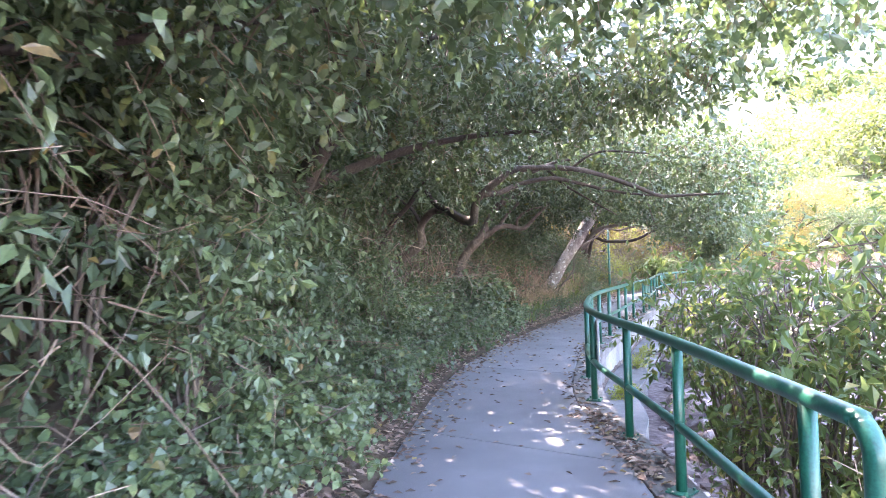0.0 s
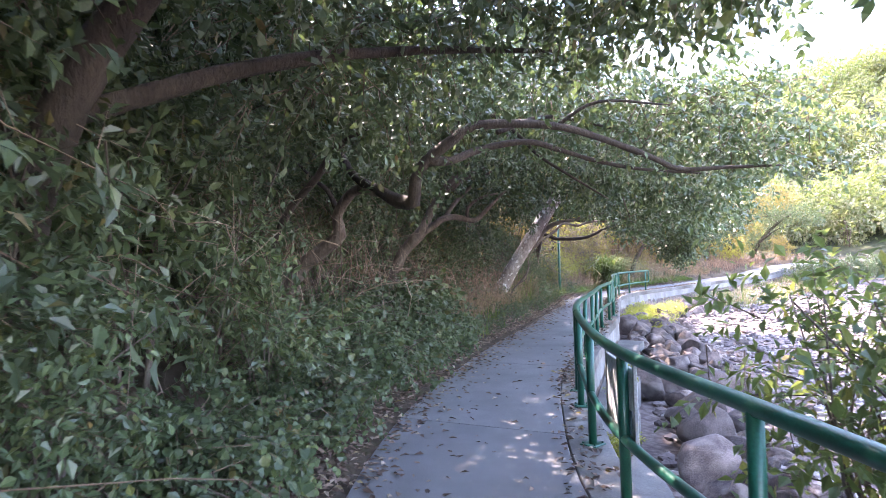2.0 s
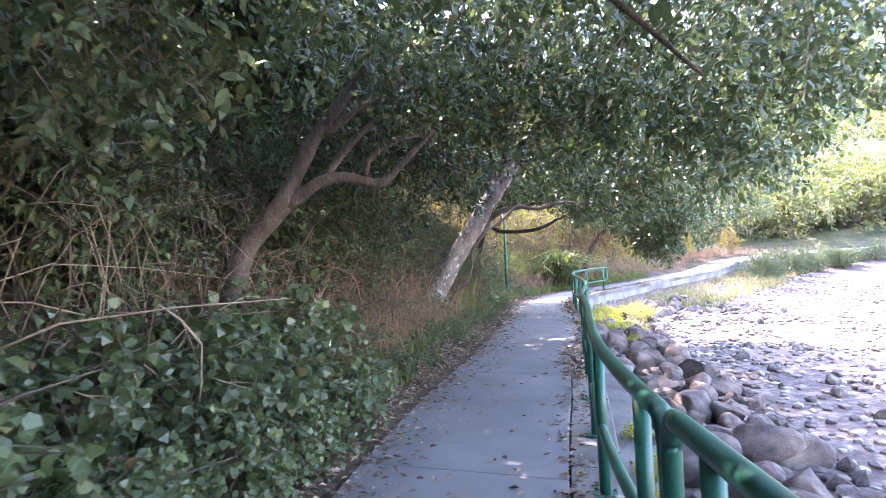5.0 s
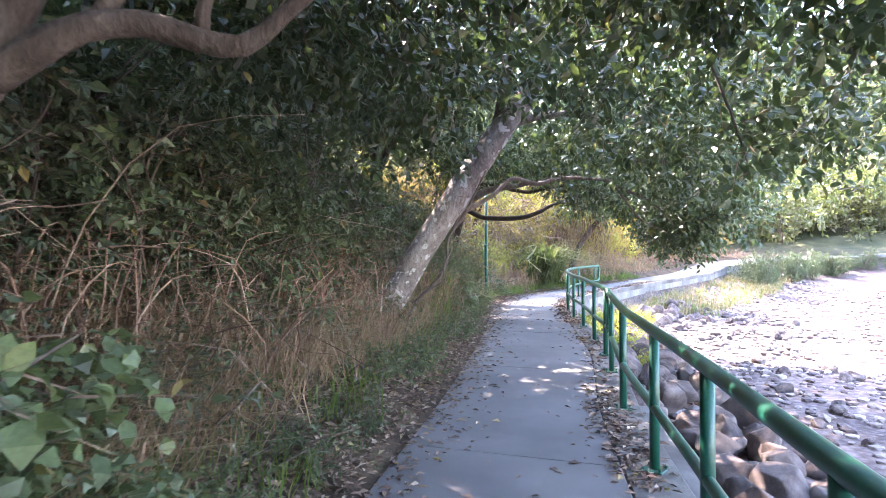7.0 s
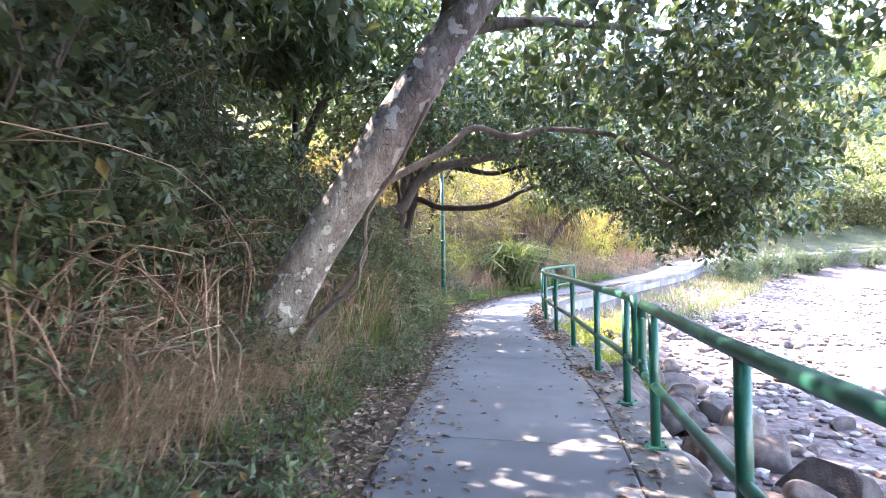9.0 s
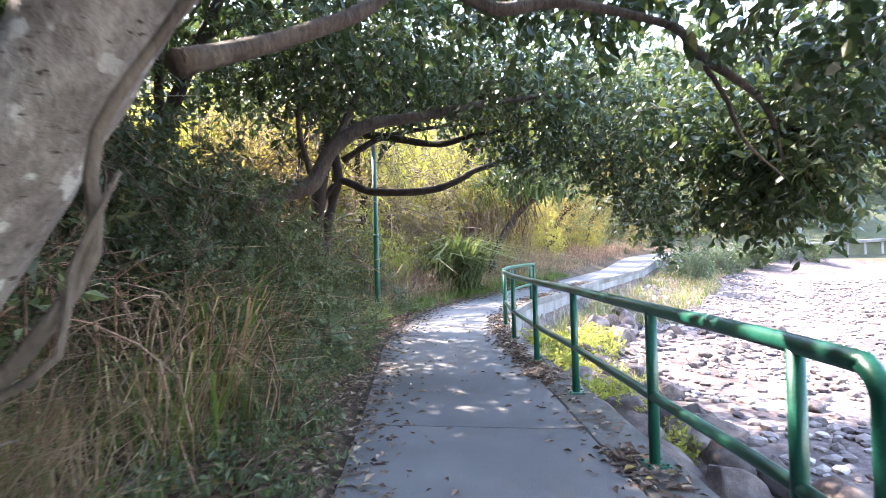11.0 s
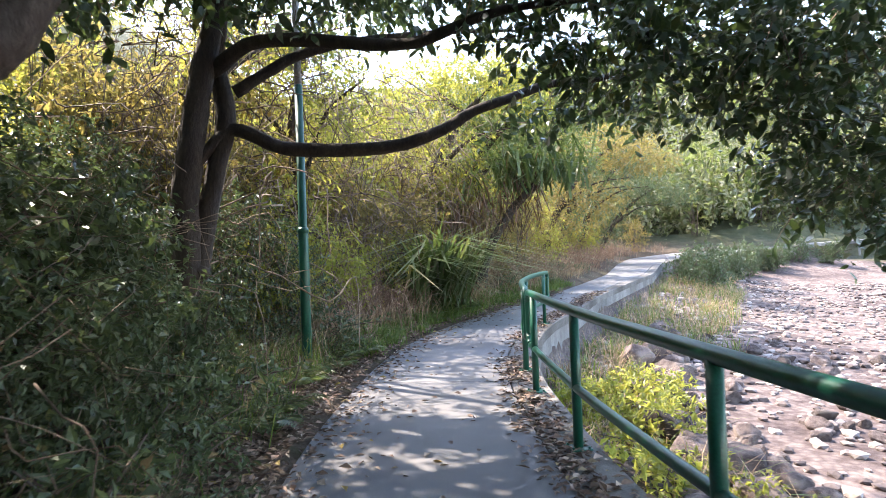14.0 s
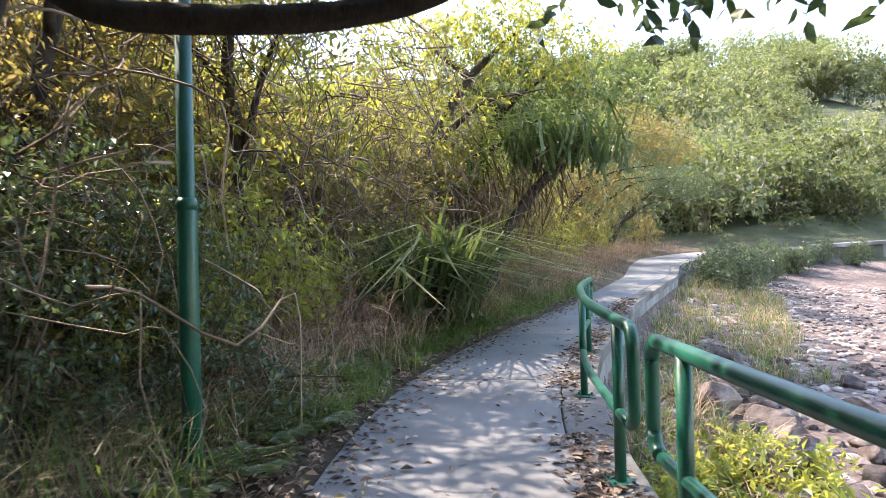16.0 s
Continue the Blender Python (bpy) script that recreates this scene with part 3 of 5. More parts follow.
# ---- trees ----
def tree(label, base, trunk, limbs, blobs, bark, leaves, leaf, seed, category="tree", limb_bark=None, slim=0.42, droop=0.4, per=9, twig=0.34, stem_sides=12, rounded=True, thin=1.0):
    """A leaning tree: a tapering trunk, its limbs, and a crown of leafy twigs."""
    rng = np.random.default_rng(seed)
    t = thing("tree", *base, label, category)
    part("trunk", tubes_mesh("trunk", [trunk], bark, stem_sides, 0.05, 0.1, base, seed), t)
    for i, l in enumerate(limbs):
        part("limb", tubes_mesh("limb", [l], limb_bark or bark, 8, 0.06, 0.09, base, seed + i), t)
    if blobs:
        data, lines = sprays(rng, [(*b[:6], int(b[6] * thin)) for b in blobs], leaf, slim, per, droop, twig)
        data = keep_clear(data)
        v, f = leaf_data(*data, rounded)
        crown = part("crown", mesh_from("crown", v - np.array(base), f, leaves), t)
        v, f = twig_data(lines[::2], 0.006)
        tagged(part("brushwood", mesh_from("brushwood", v - np.array(base), f, TWIG), crown), kind="stuff")
    return t


# the pale leaning trunk beside the dry grass
tree("leaning tree with pale mottled bark and dark glossy crown", (-4.56, 13.15, 0.4),
     [(-4.62, 13.09, 0.3, 0.235), (-4.52, 13.17, 0.7, 0.19), (-4.08, 13.26, 1.45, 0.182), (-3.56, 13.36, 2.25, 0.178), (-2.99, 13.45, 3.1, 0.16), (-2.72, 13.6, 3.5, 0.14), (-2.42, 13.8, 4.05, 0.1), (-2.1, 13.99, 4.8, 0.05)],
     [[(-3.72, 13.6, 1.9, 0.045), (-3.6, 13.95, 2.06, 0.037), (-3.34, 14.3, 2.28, 0.033), (-3.13, 14.6, 2.54, 0.032), (-2.81, 14.9, 2.48, 0.034), (-2.45, 15.2, 2.59, 0.03), (-1.83, 15.7, 2.58, 0.026), (-1.58, 16.0, 2.46, 0.03), (-1.12, 16.4, 2.24, 0.022), (-0.8, 17.0, 1.9, 0.012)],
      [(-3.05, 13.5, 3.1, 0.07), (-2.47, 14.29, 3.4, 0.05), (-1.27, 15.29, 3.5, 0.035), (0.13, 16.49, 3.5, 0.02)],
      [(-3.07, 13.5, 3.2, 0.07), (-2.67, 12.69, 3.8, 0.05), (-1.87, 11.49, 4.0, 0.035), (-0.87, 10.49, 3.9, 0.02)],
      [(-0.95, 10.6, 3.9, 0.02), (-0.75, 10.45, 3.2, 0.014), (-0.5, 10.3, 2.4, 0.01), (-0.4, 10.28, 2.05, 0.005)],
      [(-1.75, 15.8, 2.56, 0.022), (-1.5, 15.9, 2.2, 0.016), (-1.3, 16.2, 1.95, 0.012), (-0.9, 16.7, 1.75, 0.006)],
      [(-4.2, 12.95, 0.5, 0.026), (-4.05, 13.05, 0.8, 0.024), (-3.82, 13.1, 1.05, 0.022), (-3.7, 13.2, 1.3, 0.02), (-3.68, 13.2, 1.6, 0.018), (-3.45, 13.3, 2.0, 0.016), (-3.2, 13.35, 2.5, 0.012)],
      [(-4.12, 13.0, 0.75, 0.014), (-3.86, 13.05, 0.95, 0.013), (-3.72, 13.1, 1.05, 0.012), (-3.72, 13.15, 1.25, 0.012), (-3.62, 13.2, 1.5, 0.008)]],
     [(-0.5, 18.5, 1.8, 0.4, 0.5, 0.5, 130), (-0.35, 17.9, 2.3, 0.5, 0.6, 0.5, 130), (-0.45, 10.3, 2.15, 0.35, 0.4, 0.28, 26), (-2.67, 13.19, 4.15, 1.7, 1.5, 0.7, 420), (-1.37, 11.69, 3.5, 1.5, 1.4, 0.75, 360), (-1.07, 14.29, 3.2, 1.4, 1.5, 0.75, 420), (-0.27, 15.89, 2.9, 1.3, 1.3, 0.8, 380),
      (-0.17, 17.29, 2.25, 0.85, 0.9, 0.75, 300), (-0.77, 18.29, 2.5, 1.0, 0.9, 0.9, 300), (-2.27, 16.49, 3.6, 1.5, 1.5, 0.7, 380), (0.23, 12.89, 3.4, 1.1, 1.3, 0.7, 220), (-0.07, 10.09, 3.3, 1.1, 1.2, 0.6, 200), (0.7, 9.5, 2.95, 1.0, 1.1, 0.6, 170), (1.1, 11.2, 2.95, 1.0, 1.1, 0.6, 170), (1.5, 8.3, 3.2, 0.9, 1.0, 0.5, 180), (0.9, 13.3, 2.9, 1.0, 1.0, 0.65, 170), (-0.8, 9.2, 3.3, 1.1, 1.2, 0.5, 220)],
     BARK_PALE, LEAF_DARK, 0.125, 11, limb_bark=BARK, thin=0.9)

# the slim curved trunk above the ivy
tree("slim curved tree with grey-brown bark above the ivy", (-4.1, 6.72, 0.8),
     [(-4.2, 6.68, 0.5, 0.13), (-3.98, 6.75, 0.96, 0.112), (-3.86, 6.8, 1.35, 0.105), (-3.77, 6.85, 1.64, 0.1), (-3.54, 6.9, 1.9, 0.1), (-3.34, 6.95, 2.12, 0.095), (-3.29, 7.0, 2.3, 0.075), (-3.14, 7.0, 2.52, 0.068), (-2.94, 7.0, 2.78, 0.06), (-2.4, 7.05, 3.3, 0.04)],
     [[(-3.36, 6.95, 2.06, 0.07), (-3.18, 7.0, 2.16, 0.065), (-3.05, 7.1, 2.27, 0.058), (-2.87, 7.2, 2.3, 0.052), (-2.71, 7.3, 2.26, 0.05), (-2.55, 7.4, 2.24, 0.046), (-2.4, 7.5, 2.4, 0.035), (-2.1, 7.7, 2.75, 0.02)],
      [(-3.02, 7.12, 2.28, 0.04), (-2.9, 7.2, 2.5, 0.035), (-2.6, 7.4, 2.85, 0.03), (-2.2, 7.7, 3.2, 0.02)],
      [(-2.68, 7.32, 2.26, 0.032), (-2.68, 7.35, 2.45, 0.03), (-2.5, 7.45, 2.62, 0.026), (-2.2, 7.6, 2.7, 0.018)],
      [(-3.0, 7.0, 2.7, 0.06), (-2.33, 7.49, 3.2, 0.04), (-1.83, 8.39, 3.5, 0.025)]],
     [(-1.93, 7.19, 3.4, 1.4, 1.4, 0.7, 380), (-1.43, 8.79, 3.4, 1.4, 1.2, 0.7, 340), (-0.23, 7.79, 3.5, 1.3, 1.3, 0.65, 280), (-3.03, 8.59, 3.1, 1.2, 1.3, 0.8, 320), (0.87, 8.19, 3.6, 1.0, 1.2, 0.6, 180), (-3.03, 10.09, 3.0, 1.0, 1.2, 0.8, 280)],
     BARK, LEAF_DARK, 0.1, 12, thin=1.0)

# the gnarled tree whose dark limbs reach over the path
tree("gnarled tree with dark limbs arching over the path", (-3.25, 3.25, 0.8),
     [(-3.3, 3.27, 0.6, 0.11), (-3.14, 3.23, 1.1, 0.095), (-2.96, 3.2, 1.44, 0.09), (-2.62, 3.2, 1.66, 0.08), (-2.34, 3.19, 1.84, 0.075), (-2.34, 3.15, 2.04, 0.062), (-2.16, 3.1, 2.23, 0.06), (-1.92, 2.98, 2.3, 0.055), (-1.5, 2.76, 2.23, 0.06)],
     [[(-2.24, 3.12, 2.74, 0.03), (-1.95, 2.98, 2.44, 0.045), (-1.5, 2.76, 2.23, 0.062), (-1.2, 2.6, 2.1, 0.066), (-0.94, 2.47, 2.06, 0.064), (-0.88, 2.41, 2.23, 0.055), (-0.76, 2.4, 2.41, 0.052), (-0.52, 2.5, 2.6, 0.048), (-0.4, 2.64, 2.72, 0.045), (-0.08, 2.9, 2.76, 0.042), (0.26, 3.2, 2.74, 0.038), (0.55, 3.6, 2.66, 0.034), (0.98, 3.9, 2.47, 0.03), (1.21, 4.1, 2.36, 0.026), (1.63, 4.2, 2.35, 0.02), (2.1, 4.25, 2.33, 0.01)],
      [(-0.74, 2.4, 2.4, 0.045), (-0.6, 2.65, 2.44, 0.04), (-0.5, 2.95, 2.56, 0.036), (-0.12, 3.3, 2.66, 0.03), (0.12, 3.8, 2.61, 0.026), (0.42, 4.2, 2.52, 0.022), (0.78, 4.6, 2.46, 0.017), (1.4, 5.0, 2.4, 0.008)],
      [(-2.6, 2.2, 0.9, 0.045), (-2.38, 2.2, 1.72, 0.038), (-2.17, 2.2, 2.07, 0.036), (-1.86, 2.2, 2.32, 0.034), (-1.64, 2.25, 2.61, 0.03), (-1.2, 2.3, 2.8, 0.02)],
      [(-2.32, 3.14, 2.1, 0.035), (-2.5, 3.2, 2.35, 0.028), (-2.75, 3.3, 2.5, 0.02), (-3.1, 3.4, 2.75, 0.012)],
      [(-0.6, 3.6, 3.05, 0.024), (-0.45, 4.0, 2.88, 0.022), (-0.32, 4.3, 2.68, 0.018), (-0.02, 4.6, 2.44, 0.014), (0.29, 5.0, 2.2, 0.008)],
      [(-0.3, 3.0, 2.72, 0.024), (0.0, 3.6, 2.95, 0.02), (0.5, 4.3, 2.9, 0.014), (1.0, 5.0, 2.75, 0.008)],
      [(0.2, 3.2, 2.74, 0.02), (0.6, 3.3, 2.95, 0.016), (1.2, 3.6, 2.9, 0.008)]],
     [(-0.15, 4.08, 3.3, 1.5, 1.2, 0.5, 360), (1.05, 4.48, 3.1, 1.2, 1.1, 0.5, 300), (-1.25, 4.28, 3.4, 1.3, 1.2, 0.6, 340), (-0.55, 5.78, 3.3, 1.4, 1.0, 0.6, 300), (0.75, 6.08, 2.95, 1.0, 1.0, 0.5, 200), (1.95, 4.78, 2.8, 0.8, 0.9, 0.5, 170), (-2.15, 4.08, 2.9, 1.0, 1.1, 0.8, 300)],
     BARK, LEAF_MID, 0.085, 13, limb_bark=BARK_DARK)

# crowns nearer the start of the walk
tree("overhanging tree with dense green crown on the bank", (-1.35, -0.92, 0.7),
     [(-1.45, -0.92, 0.5, 0.14), (-1.25, -0.87, 1.4, 0.12), (-0.85, -0.72, 2.4, 0.1), (-0.25, -0.32, 3.3, 0.07), (0.55, 0.28, 3.9, 0.04)],
     [[(-0.95, -0.77, 2.2, 0.06), (-0.45, 0.08, 2.6, 0.045), (-0.05, 1.08, 2.9, 0.03), (0.65, 1.88, 3.0, 0.015)],
      [(-0.65, -0.62, 2.8, 0.06), (0.25, -0.92, 3.2, 0.04), (1.15, -0.92, 3.2, 0.02)],
      [(-1.05, -0.82, 2.0, 0.05), (-0.65, -1.42, 2.4, 0.04), (0.05, -2.02, 2.7, 0.02)]],
     [(0.25, 0.08, 3.5, 1.4, 1.3, 0.6, 380), (0.45, 1.68, 3.4, 1.5, 1.1, 0.55, 360), (-0.95, 0.88, 3.1, 1.2, 1.4, 0.8, 380), (1.35, 0.78, 3.3, 1.0, 1.2, 0.5, 240), (-0.35, -1.32, 3.2, 1.2, 1.2, 0.6, 300), (1.15, -1.22, 3.3, 1.0, 1.0, 0.5, 220), (-1.15, 2.48, 3.0, 1.0, 1.0, 0.7, 260)],
     BARK_DARK, LEAF_MID, 0.085, 14)
tree("overhanging tree with broad leaves beside the path", (-0.2, -4.7, 0.9),
     [(-0.2, -4.7, 0.6, 0.09), (-0.1, -4.5, 1.6, 0.07), (0.2, -4.1, 2.6, 0.05), (0.9, -3.6, 3.1, 0.03)],
     [[(0.1, -4.2, 2.3, 0.03), (0.6, -3.2, 2.6, 0.022), (1.2, -2.6, 2.8, 0.012)]],
     [(1.55, -3.12, 3.0, 1.2, 1.1, 0.5, 340), (2.55, -2.32, 3.1, 1.1, 1.0, 0.45, 260), (0.55, -3.02, 2.7, 0.9, 1.2, 0.8, 320), (3.25, -1.32, 3.3, 0.9, 0.9, 0.4, 150), (1.15, -4.72, 2.8, 0.9, 0.9, 0.6, 260), (2.3, 0.8, 3.35, 1.0, 1.0, 0.5, 190), (3.2, 2.2, 3.6, 0.9, 0.9, 0.4, 90), (1.6, 1.9, 3.5, 1.0, 1.0, 0.5, 190), (3.3, -0.3, 3.3, 0.8, 0.8, 0.35, 80)],
     BARK_DARK, LEAF_MID, 0.1, 15)

# the twin-stemmed tree by the lamp post
tree("twin-stemmed dark tree with a long low branch by the lamp post", (-6.6, 22.4, 0.2),
     [(-6.98, 22.2, -0.05, 0.17), (-6.9, 22.22, 0.35, 0.15), (-6.76, 22.3, 1.2, 0.145), (-6.75, 22.3, 1.9, 0.135), (-6.62, 22.35, 2.87, 0.12), (-6.46, 22.4, 3.6, 0.1), (-6.1, 22.4, 4.6, 0.06)],
     [[(-6.75, 22.33, 0.95, 0.11), (-6.69, 22.4, 1.3, 0.11), (-6.57, 22.5, 2.02, 0.1), (-6.42, 22.55, 2.74, 0.1), (-6.53, 22.6, 3.38, 0.085), (-6.42, 22.6, 4.0, 0.06), (-6.5, 22.8, 4.8, 0.03)],
      [(-6.72, 22.33, 2.2, 0.06), (-6.53, 22.45, 2.47, 0.07), (-6.36, 22.55, 2.64, 0.078), (-6.1, 22.58, 2.55, 0.075), (-5.88, 22.6, 2.44, 0.07), (-5.54, 22.65, 2.41, 0.07), (-5.1, 22.7, 2.39, 0.066), (-4.66, 22.75, 2.43, 0.063), (-4.26, 22.8, 2.56, 0.06), (-3.96, 22.85, 2.73, 0.054), (-3.62, 22.9, 2.84, 0.05), (-3.22, 23.0, 2.98, 0.042), (-2.7, 23.05, 3.02, 0.035), (-2.1, 23.1, 3.2, 0.02)],
      [(-6.55, 22.5, 3.2, 0.08), (-6.06, 22.3, 3.38, 0.07), (-5.49, 22.1, 3.32, 0.065), (-4.97, 21.9, 3.18, 0.06), (-4.33, 21.6, 3.02, 0.05), (-3.6, 21.3, 3.1, 0.035), (-2.6, 21.2, 3.1, 0.015)],
      [(-6.6, 22.4, 1.2, 0.08), (-7.1, 21.9, 1.6, 0.07), (-7.3, 21.2, 1.75, 0.05)],
      [(-6.3, 22.5, 3.0, 0.07), (-5.6, 22.7, 3.4, 0.05), (-4.6, 23.0, 3.6, 0.035), (-3.6, 23.4, 3.7, 0.02)]],
     [(-3.3, 23.05, 2.72, 0.5, 0.25, 0.2, 40), (-2.5, 23.1, 2.9, 0.5, 0.3, 0.25, 50), (-1.2, 21.85, 2.0, 0.5, 0.5, 0.5, 140), (-0.9, 21.7, 1.75, 0.35, 0.4, 0.5, 90), (-2.2, 21.7, 2.75, 0.9, 0.6, 0.4, 200), (-3.1, 21.5, 3.05, 0.8, 0.6, 0.3, 130), (-1.6, 21.3, 2.6, 0.6, 0.6, 0.5, 130), (-4.6, 20.8, 3.9, 1.6, 1.4, 0.7, 360), (-3.2, 19.8, 3.6, 1.4, 1.3, 0.65, 340), (-2.0, 20.3, 3.5, 1.3, 1.3, 0.7, 320), (-1.0, 20.6, 3.2, 1.1, 1.2, 0.75, 280), (-1.3, 21.8, 3.4, 1.0, 1.0, 0.6, 200), (-6.0, 21.6, 4.3, 1.5, 1.4, 0.8, 300), (-2.2, 22.9, 3.7, 0.9, 0.8, 0.5, 120), (-0.2, 19.8, 3.0, 0.9, 1.0, 0.7, 200), (-4.4, 18.6, 3.8, 1.4, 1.3, 0.7, 300), (-5.8, 19.6, 3.6, 1.3, 1.4, 0.9, 300), (-0.8, 21.9, 2.95, 0.9, 0.9, 0.6, 220), (0.3, 21.3, 2.7, 0.9, 0.9, 0.6, 200), (-2.9, 21.3, 3.6, 1.2, 1.0, 0.6, 280), (-4.1, 21.9, 3.9, 1.2, 1.0, 0.6, 260), (-5.2, 22.6, 4.2, 1.0, 0.9, 0.6, 180), (0.9, 20.2, 2.7, 0.8, 0.9, 0.6, 160)],
     BARK_DARK, LEAF_DARK, 0.12, 16, thin=0.55)

# the pale-limbed tree before the lamp post
tree("leaning tree with a thick bent limb over the path", (-7.0, 18.6, slope_z(2.4, 18.6) - 0.1),
     [(-7.1, 18.0, 0.3, 0.15), (-6.6, 18.15, 1.2, 0.125), (-6.0, 18.3, 1.78, 0.115), (-5.7, 18.5, 2.0, 0.11), (-5.38, 18.7, 2.1, 0.105), (-5.28, 18.75, 2.26, 0.095), (-5.15, 18.8, 2.51, 0.09), (-4.9, 18.85, 2.72, 0.085), (-4.62, 18.9, 2.84, 0.075), (-4.16, 19.1, 2.92, 0.065), (-3.3, 19.4, 3.1, 0.045), (-2.2, 19.6, 3.2, 0.025)],
          [[(-5.1, 18.85, 2.6, 0.06), (-5.0, 19.4, 3.3, 0.045), (-4.7, 19.7, 4.0, 0.02)], [(-5.5, 19.05, 2.3, 0.04), (-5.5, 18.7, 2.9, 0.03), (-5.2, 18.3, 3.6, 0.015)]],
     [(-4.4, 19.4, 3.7, 1.3, 1.2, 0.6, 260), (-2.9, 19.5, 3.5, 1.2, 1.1, 0.55, 240), (-5.6, 18.6, 3.6, 1.1, 1.1, 0.7, 220), (-4.2, 17.6, 3.7, 1.2, 1.0, 0.6, 220)],
     BARK, LEAF_DARK, 0.12, 17, thin=0.5)

# tall trees added up the slope, their high crowns placed to shade the path
for n, y0 in enumerate((-7.0, -1.5, 4.0, 9.5, 15.0, 19.5)):
    lx = left_x(y0)
    z0 = slope_z(3.6, y0) - 0.1
    shade_roof = []
    for j, dy in enumerate((-2.2, 0.0, 2.2)):
        for k, dx in enumerate((-5.2, -3.2, -1.2, 0.7)):
            shade_roof.append((left_x(y0 + dy) + dx, y0 + dy + 0.5 * math.sin(3 * k + n), 5.3 + 0.35 * math.sin(5 * j + 2 * k + n) - 0.12 * k, 1.45, 1.5, 0.62, (290, 290, 160, 65)[k] if y0 < 15 else (230, 220, 130, 60)[k]))
    # a lower leaf layer, added to close the sun gaps over the path
    if y0 < 18:
        for dy in (-1.6, 0.6, 2.4):
            shade_roof.append((left_x(y0 + dy) - 2.3, y0 + dy, 4.7, 1.3, 1.4, 0.5, 190))
            shade_roof.append((left_x(y0 + dy) - 4.3, y0 + dy + 0.8, 4.9, 1.3, 1.4, 0.5, 150))
    tree("tall dark tree up the slope roofing the path", (lx - 3.6, y0, z0),
         [(lx - 3.6, y0, z0 - 0.2, 0.16), (lx - 3.4, y0 + 0.1, z0 + 1.2, 0.13), (lx - 3.0, y0 + 0.3, z0 + 2.4, 0.1), (lx - 2.2, y0 + 0.3, 5.1, 0.07)],
         [[(lx - 3.2, y0 + 0.2, z0 + 1.8, 0.07), (lx - 2.4, y0 - 0.8, 4.6, 0.05), (lx - 1.0, y0 - 1.6, 5.2, 0.02)], [(lx - 2.7, y0 + 0.3, 4.4, 0.07), (lx - 1.2, y0 + 0.8, 5.0, 0.05), (lx + 0.6, y0 + 1.2, 5.3, 0.02)]],
         shade_roof, BARK_DARK, LEAF_DARK, 0.2, 80 + n, per=8, twig=0.45, rounded=False)

# sparse high crown, added where it breaks the sun into dapples below
tree("slender tree up the slope dappling the path", (-8.6, 25.0, slope_z(3.2, 25.0) - 0.1),
     [(-8.6, 25.0, 0.6, 0.1), (-8.4, 25.1, 2.6, 0.08), (-8.0, 25.2, 4.2, 0.06), (-7.6, 25.3, 5.4, 0.03)],
     [[(-8.2, 25.1, 3.4, 0.05), (-7.6, 24.4, 4.6, 0.03), (-7.0, 23.8, 5.2, 0.015)], [(-8.1, 25.2, 3.9, 0.05), (-7.5, 26.2, 4.8, 0.03), (-7.2, 27.0, 5.2, 0.015)]],
     [(-7.4, 23.4, 5.2, 1.2, 1.2, 0.5, 120), (-6.2, 24.0, 5.3, 1.2, 1.2, 0.45, 110), (-7.2, 25.6, 5.4, 1.2, 1.1, 0.45, 60), (-6.0, 26.0, 5.5, 1.0, 1.0, 0.4, 50), (-7.6, 27.4, 5.3, 1.0, 1.0, 0.45, 90), (-6.6, 22.4, 5.2, 1.2, 1.0, 0.5, 150), (-5.2, 25.2, 5.3, 1.0, 1.0, 0.4, 60)],
     BARK_DARK, LEAF_MID, 0.15, 90, per=8, twig=0.4)

# trees on the hillside behind the lamp post, their crowns hung with vines
for n, (ty, dd, h, lv) in enumerate(((27.4, 2.5, 1.3, LEAF_LIGHT), (29.5, 8.5, 1.2, LEAF_LIGHT), (32.0, 7.0, 1.2, LEAF_LIGHT))):
    tx, tz = left_x(ty) - dd, slope_z(dd, ty) - 0.1
    tree("vine-hung tree with dry yellow-green leaves on the hillside", (tx, ty, tz),
         [(tx, ty, tz - 0.1, 0.12), (tx + 0.15, ty - 0.1, tz + 1.2 * h, 0.1), (tx + 0.1, ty - 0.3, tz + 2.2 * h, 0.07), (tx + 0.5, ty - 0.4, tz + 3.3 * h, 0.03)],
         [[(tx + 0.15, ty - 0.1, tz + 1.3 * h, 0.05), (tx + 0.8, ty - 0.6, tz + 2.2 * h, 0.035), (tx + 1.6, ty - 0.9, tz + 2.6 * h, 0.015)], [(tx + 0.1, ty - 0.2, tz + 1.9 * h, 0.05), (tx - 0.6, ty - 0.8, tz + 2.7 * h, 0.035), (tx - 1.0, ty - 1.3, tz + 3.4 * h, 0.015)]],
         [(tx + 0.3, ty - 0.4, tz + 2.9 * h, 1.4, 1.3, 0.8, 220), (tx + 1.3, ty - 0.8, tz + 2.3 * h, 0.9, 0.9, 0.7, 120), (tx - 0.9, ty - 1.0, tz + 2.9 * h, 1.1, 1.1, 0.8, 140)],
         BARK_DARK, lv, 0.1, 120 + n, per=8, twig=0.4, rounded=False)

